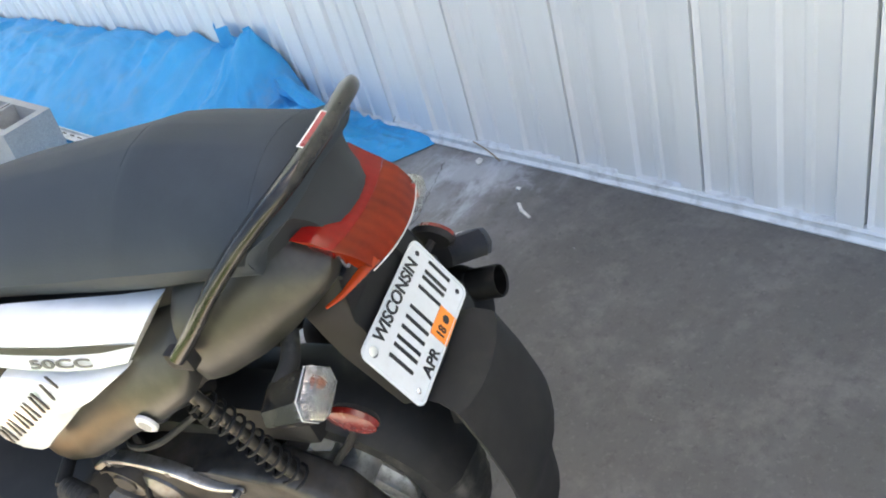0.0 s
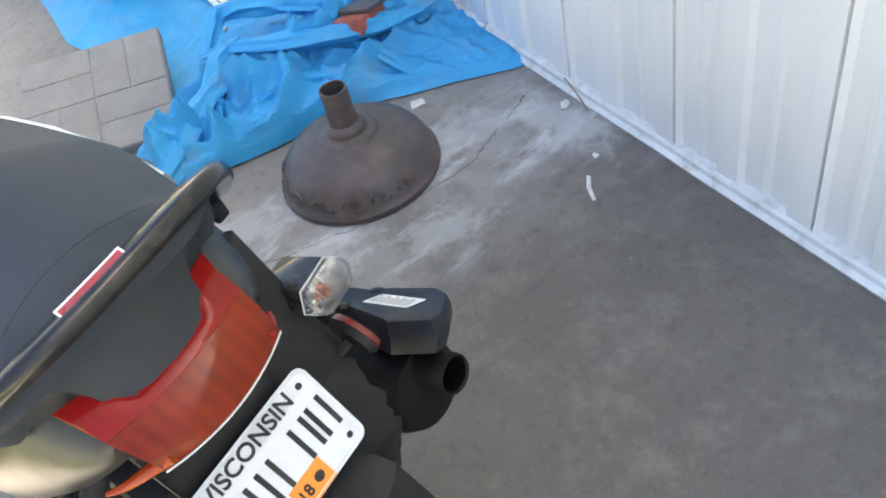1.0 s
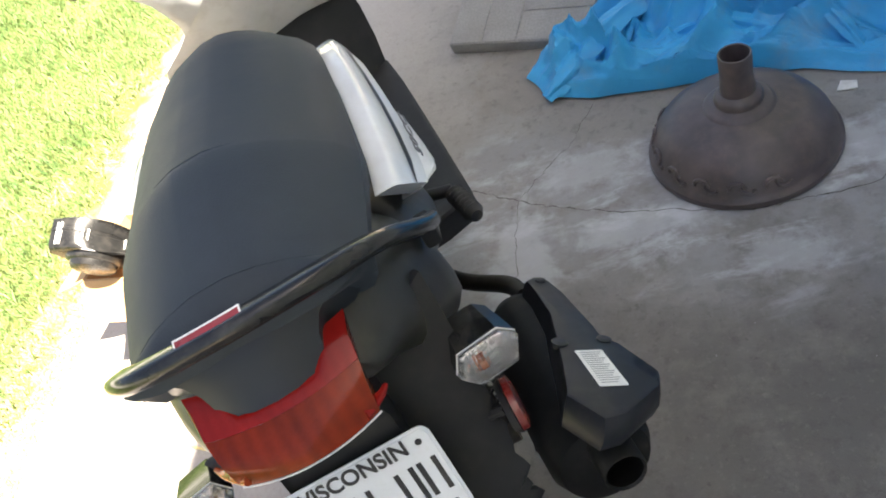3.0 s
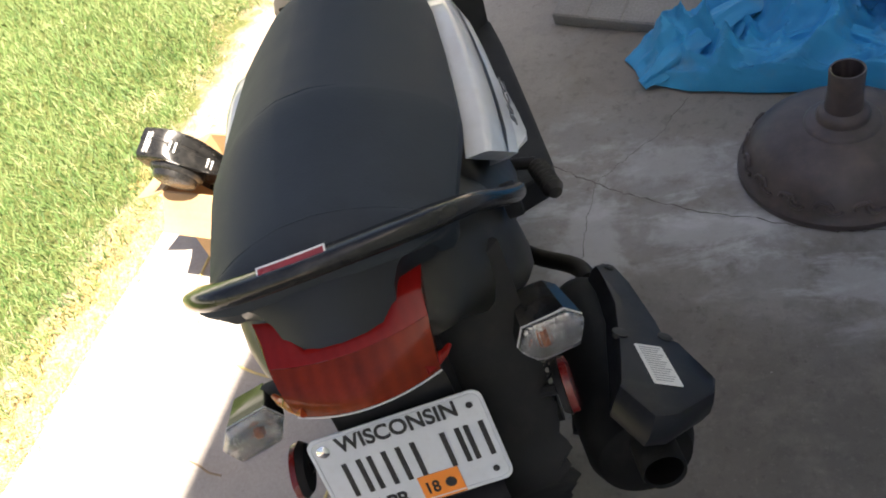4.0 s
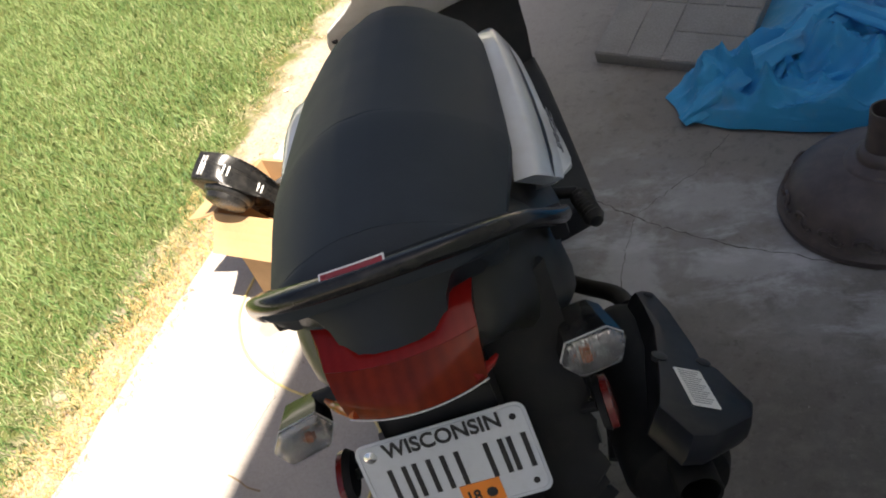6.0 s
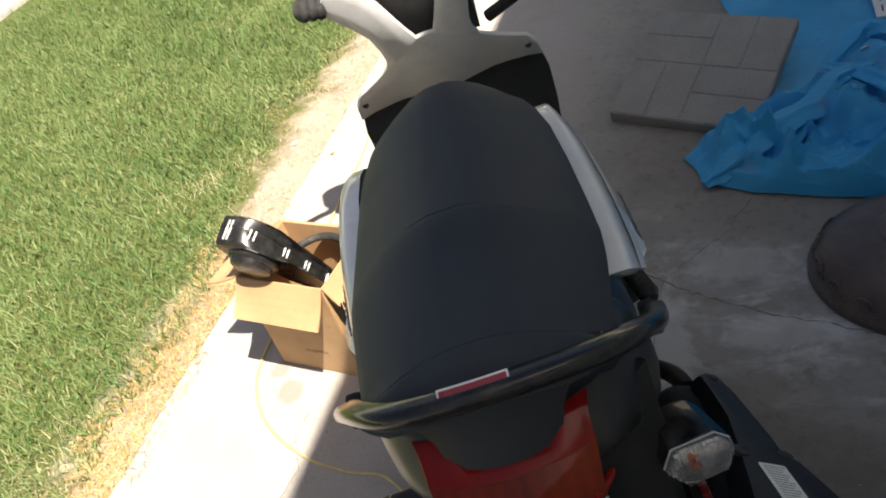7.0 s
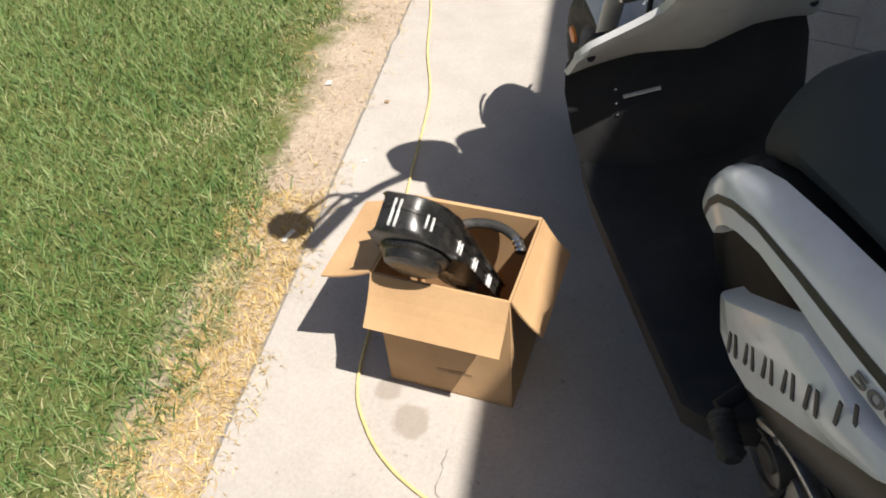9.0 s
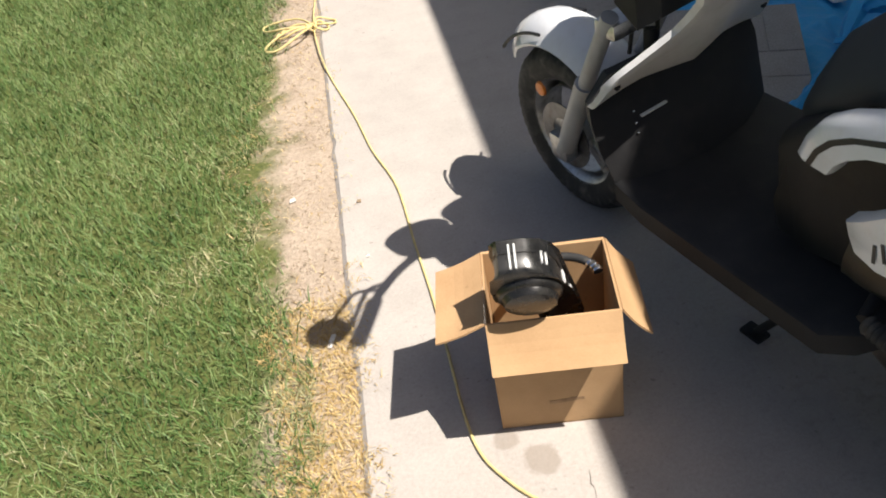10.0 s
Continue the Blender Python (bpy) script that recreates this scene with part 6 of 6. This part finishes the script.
# ---------------------------------------------------------------- umbrella stand
def make_umbrella_base():
    t = thing("umbrella_stand", Matrix.Translation((0.415, 1.932, 0.0)), "brown cast iron patio umbrella base on concrete", "umbrella stand")
    n = 64
    prof = [(0.188, 0.0), (0.191, 0.006), (0.190, 0.016), (0.184, 0.022), (0.180, 0.032), (0.172, 0.055), (0.156, 0.077), (0.136, 0.091), (0.128, 0.096), (0.122, 0.0975), (0.098, 0.106), (0.070, 0.112), (0.066, 0.117), (0.060, 0.119), (0.050, 0.121), (0.042, 0.130), (0.036, 0.136), (0.030, 0.138)]
    part("dome", lathe(prof, n), IRON, t, "domed cast iron foot")
    part("tube", lathe([(0.0320, 0.125), (0.0335, 0.160), (0.0310, 0.182), (0.0318, 0.230), (0.0305, 0.233), (0.0275, 0.232), (0.0270, 0.125)], 28, cap=False), IRON, t, "short hollow iron tube")
    # relief of scrolls round the skirt
    rnd = random.Random(5)
    for c in range(7):
        a0 = radians(150 + c * 22)
        for k in range(2):
            pts = []
            for i in range(13):
                q = i / 12 * 3.6 + k * 2.2
                rr = 0.020 * (1 - 0.55 * i / 12)
                a = a0 + rr * math.cos(q) / 0.17 + (k - 0.5) * 0.16
                h = 0.045 + rr * math.sin(q) * 0.8
                rad = np.interp(h, [0.022, 0.032, 0.058, 0.084], [0.184, 0.180, 0.172, 0.156])
                pts.append((rad * math.cos(a) * 1.005, rad * math.sin(a) * 1.005, h))
            part("scroll", tube(pts, 0.0040, 6), IRON, t)
    part("collar", lathe([(0.047, 0.118), (0.048, 0.131), (0.043, 0.141), (0.034, 0.147), (0.0320, 0.125)], 28, cap=False), IRON, t, "cast collar round the tube")


# ---------------------------------------------------------------- paving stone, block, brick
def make_paver():
    m = Matrix.Translation((-0.252, 2.545, 0.004)) @ pose(0, 0, 0, 0, 0, -17) @ pose(0, 0, 0, 16, 2, 0)
    t = thing("paving_stone", m, "grey square paving stone with a brick pattern, propped up", "paving stone")
    s, h = 0.40, 0.042
    part("slab", box(0, s, 0, s, 0, h - 0.003, 0.003), PAVER_GREY, t)
    q = s / 2
    g = 0.003
    k = 0
    for cx, cy, vert in ((0, 0, True), (q, 0, False), (0, q, False), (q, q, True)):
        for i in (0, 1):
            x0, x1, y0, y1 = (cx + i * q / 2, cx + (i + 1) * q / 2, cy, cy + q) if vert else (cx, cx + q, cy + i * q / 2, cy + (i + 1) * q / 2)
            part("brick", box(x0 + g, x1 - g, y0 + g, y1 - g, h - 0.006, h + 0.0008 * ((k * 3) % 3), 0.0035), PAVER_GREY, t)
            k += 1


def make_cinder_block():
    m = Matrix.Translation((0.28, 3.582, 0.046)) @ pose(0, 0, 0, 0, 0, -81) @ pose(0, 0, 0, -1.7, 0, 0) @ pose(0, 0, 0, 0, 7.3, 0) @ pose(0, 0, 0, 0, 0, -90)
    t = thing("cinder_block", m, "grey hollow concrete block weighing down the tarp", "cinder block")
    w, L, h = 0.100, 0.198, 0.195
    # two shells and three webs cast in one piece, split web in the middle
    bm = bmesh.new()
    outer = [(-w, -L), (w, -L), (w, L), (-w, L)]
    inner = [(-w + 0.030, -L + 0.034, -0.016), (-w + 0.030, 0.016, L - 0.034)]
    def ringv(pts, z):
        return [bm.verts.new((a, b, z)) for a, b in pts]
    cells = []
    for _, y0, y1 in inner:
        pts = [(-w + 0.030, y0), (w - 0.030, y0), (w - 0.030, y1), (-w + 0.030, y1)]
        cells.append((ringv(pts, h), ringv([(a * 0.94, y0 + 0.006 if b == y0 else y1 - 0.006) for a, b in pts], 0.014)))
    ot, ob_ = ringv(outer, h), ringv(outer, 0.0)
    for k in range(4):
        bm.faces.new((ob_[k], ob_[(k + 1) % 4], ot[(k + 1) % 4], ot[k]))
    bm.faces.new(ob_[::-1])
    for up_, low_ in cells:
        for k in range(4):
            bm.faces.new((up_[k], up_[(k + 1) % 4], low_[(k + 1) % 4], low_[k]))
        bm.faces.new(low_)
    a_, b_ = cells[0][0], cells[1][0]
    for quad in ((ot[0], ot[1], a_[1], a_[0]), (b_[3], b_[2], ot[2], ot[3]), (a_[3], a_[2], b_[1], b_[0]), (ot[3], ot[0], a_[0], a_[3]), (ot[3], a_[3], b_[0], b_[3]), (ot[1], ot[2], a_[2], a_[1]), (ot[2], b_[2], b_[1], a_[2])):
        bm.faces.new(quad)
    part("block", bm, BLOCK_GREY, t, smooth_shade=False)
    part("web_groove", box(-w + 0.032, w - 0.032, -0.003, 0.003, h - 0.004, h + 0.0006), CRACK, t, "dark groove along the middle web")


def make_brick():
    m = Matrix.Translation((0.665, 2.300, 0.108)) @ pose(0, 0, 0, -10, 10, 28)
    t = thing("red_brick", m, "old red brick under a dark slab, on the tarp", "brick")
    part("brick", box(-0.062, 0.056, -0.045, 0.045, 0, 0.046, 0.006), BRICK_RED, t)
    # separate dark slab laid over the right part of the brick
    part("dark_slab", box(-0.022, 0.064, -0.054, 0.052, 0.046, 0.060, 0.004, 2), IRON, t, "dark slab over the right part of the brick")


# ---------------------------------------------------------------- tarp
def tarp_height(x, y):
    """Height of the crumpled tarp over the floor."""
    w = (fnoise(x, y, 2.2, 4) * 0.16, fnoise(x, y, 2.2, 9) * 0.16)
    u, v = x + w[0], y + w[1]
    ridge = (1 - abs(fnoise(u, v, 5.0, 1)) * 2.4)
    ridge2 = (1 - abs(fnoise(u + v * 0.4, v - u * 0.3, 10.0, 7)) * 2.2)
    fine = 1 - abs(fnoise(u, v, 24.0, 3)) * 2
    # the heap nearest the umbrella stand is the most crumpled
    heap = math.exp(-(((x - 0.36) / 0.36) ** 2 + ((y - 2.36) / 0.22) ** 2)) + 0.8 * math.exp(-(((x - 0.70) / 0.22) ** 2 + ((y - 2.38) / 0.22) ** 2)) + 0.45 * math.exp(-(((x - 0.12) / 0.17) ** 2 + ((y - 2.30) / 0.13) ** 2))
    h = 0.010 + heap * (0.024 + 0.076 * max(0, ridge) ** 1.7 + 0.036 * max(0, ridge2) ** 1.6) + 0.008 * max(0, ridge2) + (0.004 + 0.014 * min(1, heap)) * max(0, fine)
    # it rises over stacked boards against the wall
    if y > 2.45:
        f = min(1, (y - 2.45) / 0.30)
        f = f * f * (3 - 2 * f)
        s = max(0.0, min(1.0, (x - 0.50) / 0.40))
        h += f * ((0.205 - 0.036 * max(0.0, y - 3.0)) * s ** 0.9) * (1 + 0.10 * fnoise(y, 0, 2.0, 2)) + 0.020 * f * max(0, ridge) * (0.3 + s)
    # and ends in an upright fold
    h += 0.10 * math.exp(-(((x - 0.90) / 0.07) ** 2 + ((y - 2.70 + 0.5 * (x - 0.90)) / 0.10) ** 2))
    return h


def make_tarp():
    t = thing("tarpaulin", Matrix.Identity(4), "crumpled bright blue tarpaulin over boards by the wall", "tarpaulin")
    def left(y):
        if y < 2.75:
            k = [(1.96, 0.93), (2.05, 0.72), (2.12, 0.58), (2.16, 0.36), (2.19, 0.12), (2.24, 0.02), (2.34, -0.045), (2.44, 0.0), (2.52, 0.12), (2.62, 0.16), (2.75, 0.15)]
            return float(np.interp(y, [a for a, b in k], [b for a, b in k])) + 0.012 * fnoise(y, 0, 14, 6)
        return 0.15 - 0.13 * min(1, (y - 2.75) / 0.5) + 0.03 * fnoise(y, 0, 2.2, 6)
    nx = 120
    ys = [1.965 + (2.9 - 1.965) * i / 180 for i in range(181)] + [2.9 + (7.5 - 2.9) * i / 150 for i in range(1, 151)]
    rows = []
    for y in ys:
        x0 = left(y)
        row = []
        for j in range(nx + 1):
            f = j / nx
            x = x0 + (0.925 + 0.03 * (y - 1.6) - x0) * f
            yy = y + 0.02 * fnoise(x, y, 6, 12)
            h = tarp_height(x, yy)
            e = min(1.0, f * (0.925 - x0) / 0.10) ** 0.75
            e2 = min(1.0, (y - 1.965) / 0.12) ** 0.8
            row.append((x, yy, 0.004 + h * (0.05 + 0.95 * e) * (0.08 + 0.92 * e2)))
        rows.append(row)
    bm = loft(rows, closed=False)
    part("sheet", bm, TARP, t)
    # standing flap of the fold
    rings = []
    for i in range(15):
        f = i / 14
        rings.append([(0.945 - 0.050 * math.sin(q * 3.1) * (1 - 0.6 * f) - 0.014 * math.sin(q * 13 + 1 + 2 * f), 2.64 + 0.09 * f + (0.30 - 0.06 * f) * q + 0.015 * math.sin(f * 5), 0.04 + f * (0.285 - 0.05 * (1 - q)) + 0.010 * math.sin(q * 9 + f * 3)) for q in (k / 24 for k in range(25))])
    part("fold", loft(rings, closed=False), TARP, t, "upright fold against the wall")
    # folds and twisted edges lying over the heap
    bands = [([(0.30, 2.64, 0.07), (0.37, 2.53, 0.105), (0.47, 2.40, 0.125), (0.58, 2.31, 0.13), (0.70, 2.255, 0.125), (0.80, 2.24, 0.12), (0.87, 2.27, 0.12)], 0.040, 0.026),
             ([(0.31, 2.62, 0.07), (0.40, 2.70, 0.125), (0.50, 2.62, 0.14), (0.60, 2.52, 0.13), (0.68, 2.44, 0.10)], 0.034, 0.030),
             ([(0.01, 2.225, 0.012), (0.08, 2.27, 0.045), (0.18, 2.34, 0.085), (0.30, 2.42, 0.10), (0.40, 2.42, 0.085)], 0.044, 0.032),
             ([(0.20, 2.20, 0.010), (0.28, 2.26, 0.045), (0.40, 2.29, 0.065), (0.54, 2.22, 0.055), (0.66, 2.12, 0.015)], 0.036, 0.026),
             ([(0.40, 2.56, 0.11), (0.31, 2.50, 0.105), (0.24, 2.40, 0.085), (0.20, 2.29, 0.045), (0.16, 2.21, 0.012)], 0.034, 0.026),
             ([(0.46, 2.42, 0.10), (0.44, 2.32, 0.085), (0.40, 2.24, 0.05), (0.36, 2.18, 0.012)], 0.028, 0.020),
             ([(0.62, 2.30, 0.10), (0.66, 2.20, 0.075), (0.70, 2.11, 0.02)], 0.024, 0.016),
             ([(0.80, 2.22, 0.10), (0.85, 2.40, 0.12), (0.89, 2.56, 0.14), (0.925, 2.69, 0.19), (0.935, 2.735, 0.27), (0.94, 2.75, 0.315)], 0.036, 0.026)]
    for kk, (pts, ra, rb) in enumerate(bands):
        def shape(f, ra=ra, rb=rb, kk=kk):
            e = 0.30 + 0.70 * math.sin(math.pi * min(0.98, max(0.02, f))) ** 0.6
            out = []
            for i in range(28):
                a = 2 * math.pi * i / 28
                # pleats run along the fold, with sharp valleys
                pl = 1 - 0.34 * abs(math.sin(2.5 * a + 2.2 * noise.noise((f * 3, kk * 7.0, 1)))) + 0.30 * noise.noise((f * 7, math.cos(a) * 1.6 + kk * 5, math.sin(a) * 1.6))
                out.append((ra * e * pl * math.cos(a), rb * e * pl * math.sin(a)))
            return out
        part("fold", sweep(spline(pts, 16), shape), TARP, t, "twisted fold of the sheet")
    # eyelets
    for x, y, z in ((0.925, 2.10, 0.068), (0.70, 2.46, 0.17), (0.40, 2.62, 0.12)):
        part("eyelet", moved(lathe([(0.005, -0.0015), (0.010, -0.0015), (0.010, 0.0015), (0.005, 0.0015)], 18, "y", cap=False), Matrix.Translation((x - 0.01, y, z)) @ pose(0, 0, 0, 30, 0, 30)), ALU, t, "small metal eyelet")


def make_strip():
    t = thing("trim_strip", Matrix.Translation((0.475, 0, 0)), "white slotted metal strip lying on the tarp", "metal strip")
    sec = [(-0.022, 0.0), (0.022, 0.0), (0.022, 0.004), (0.018, 0.018), (0.014, 0.018), (0.012, 0.006), (-0.022, 0.005)]
    rows = []
    for i in range(60):
        y = 2.92 + 3.8 * i / 59
        rows.append([(a - 0.02 * (y - 3) * 0.6, y, b + 0.038 + 0.004 * noise.noise((y, 1, 2))) for a, b in sec])
    st = part("strip", loft(rows), GALV, t)
    for i in range(28):
        y = 2.95 + 0.065 * i
        part("slot", box(-0.004 - 0.012 * (y - 3), 0.000 - 0.012 * (y - 3), y, y + 0.035, 0.0435, 0.0448), CRACK, st)


def make_scraps():
    r = random.Random(8)
    def scrap(pts, z, mat, name, label, cat):
        tagged(part(name, slab(pts, z, z + 0.004, "xy", 0.001, 1), mat, smooth_shade=False), label, cat)
    scrap([(0.715, 1.462), (0.722, 1.460), (0.738, 1.495), (0.762, 1.522), (0.757, 1.530), (0.732, 1.502)], 0.001, PALE_DEBRIS, "plastic_scrap", "torn pale plastic scrap on concrete", "scrap")
    scrap([(0.62, 2.03), (0.66, 2.025), (0.665, 2.05), (0.635, 2.06)], 0.002, PALE_DEBRIS, "paper_scrap", "small pale paper scrap by the umbrella stand", "scrap")
    scrap([(-1.245, 1.955), (-1.235, 1.952), (-1.222, 1.99), (-1.232, 1.995)], -0.008, PALE_DEBRIS, "paper_scrap", "small pale paper scrap in the straw", "scrap")
    scrap([(0.868, 1.748), (0.880, 1.742), (0.898, 1.752), (0.901, 1.768), (0.884, 1.770)], 0.001, PALE_DEBRIS, "paper_scrap", "torn pale scrap lying by the wall trim", "scrap")
    scrap([(0.806, 1.558), (0.820, 1.560), (0.818, 1.574), (0.809, 1.572)], 0.001, PALE_DEBRIS, "plastic_scrap", "tiny pale plastic bit on concrete", "scrap")
    scrap([(-1.136, 2.470), (-1.124, 2.468), (-1.122, 2.480), (-1.133, 2.482)], 0.001, TWIG, "leaf_scrap", "small brown leaf bit on the concrete", "scrap")
    scrap([(-1.132, 2.228), (-1.120, 2.230), (-1.124, 2.240)], 0.001, PALE_DEBRIS, "paper_scrap", "tiny pale scrap on the concrete edge", "scrap")
    scrap([(-1.322, 2.552), (-1.304, 2.556), (-1.308, 2.574), (-1.320, 2.568)], -0.008, PALE_DEBRIS, "paper_scrap", "small pale scrap on the dry soil", "scrap")
    bit = part("twig", tube([(-0.773, 1.160, 0.004), (-0.742, 1.151, 0.003), (-0.716, 1.140, 0.004), (-0.687, 1.137, 0.003)], 0.0018, 6, 4), TWIG)
    tagged(bit, "thin dark twig lying on the concrete", "twig")
    tw = part("twig", tube([(0.925, 1.80, 0.036), (0.914, 1.75, 0.028), (0.908, 1.72, 0.018), (0.904, 1.695, 0.004)], 0.0022, 6, 4), TWIG)
    tagged(tw, "thin dry twig leaning on the wall trim", "twig")


make_box()
make_airbox()
make_hose()
make_cord()
make_umbrella_base()
make_paver()
make_cinder_block()
make_brick()
make_tarp()
make_strip()
make_scraps()
make_lawn()
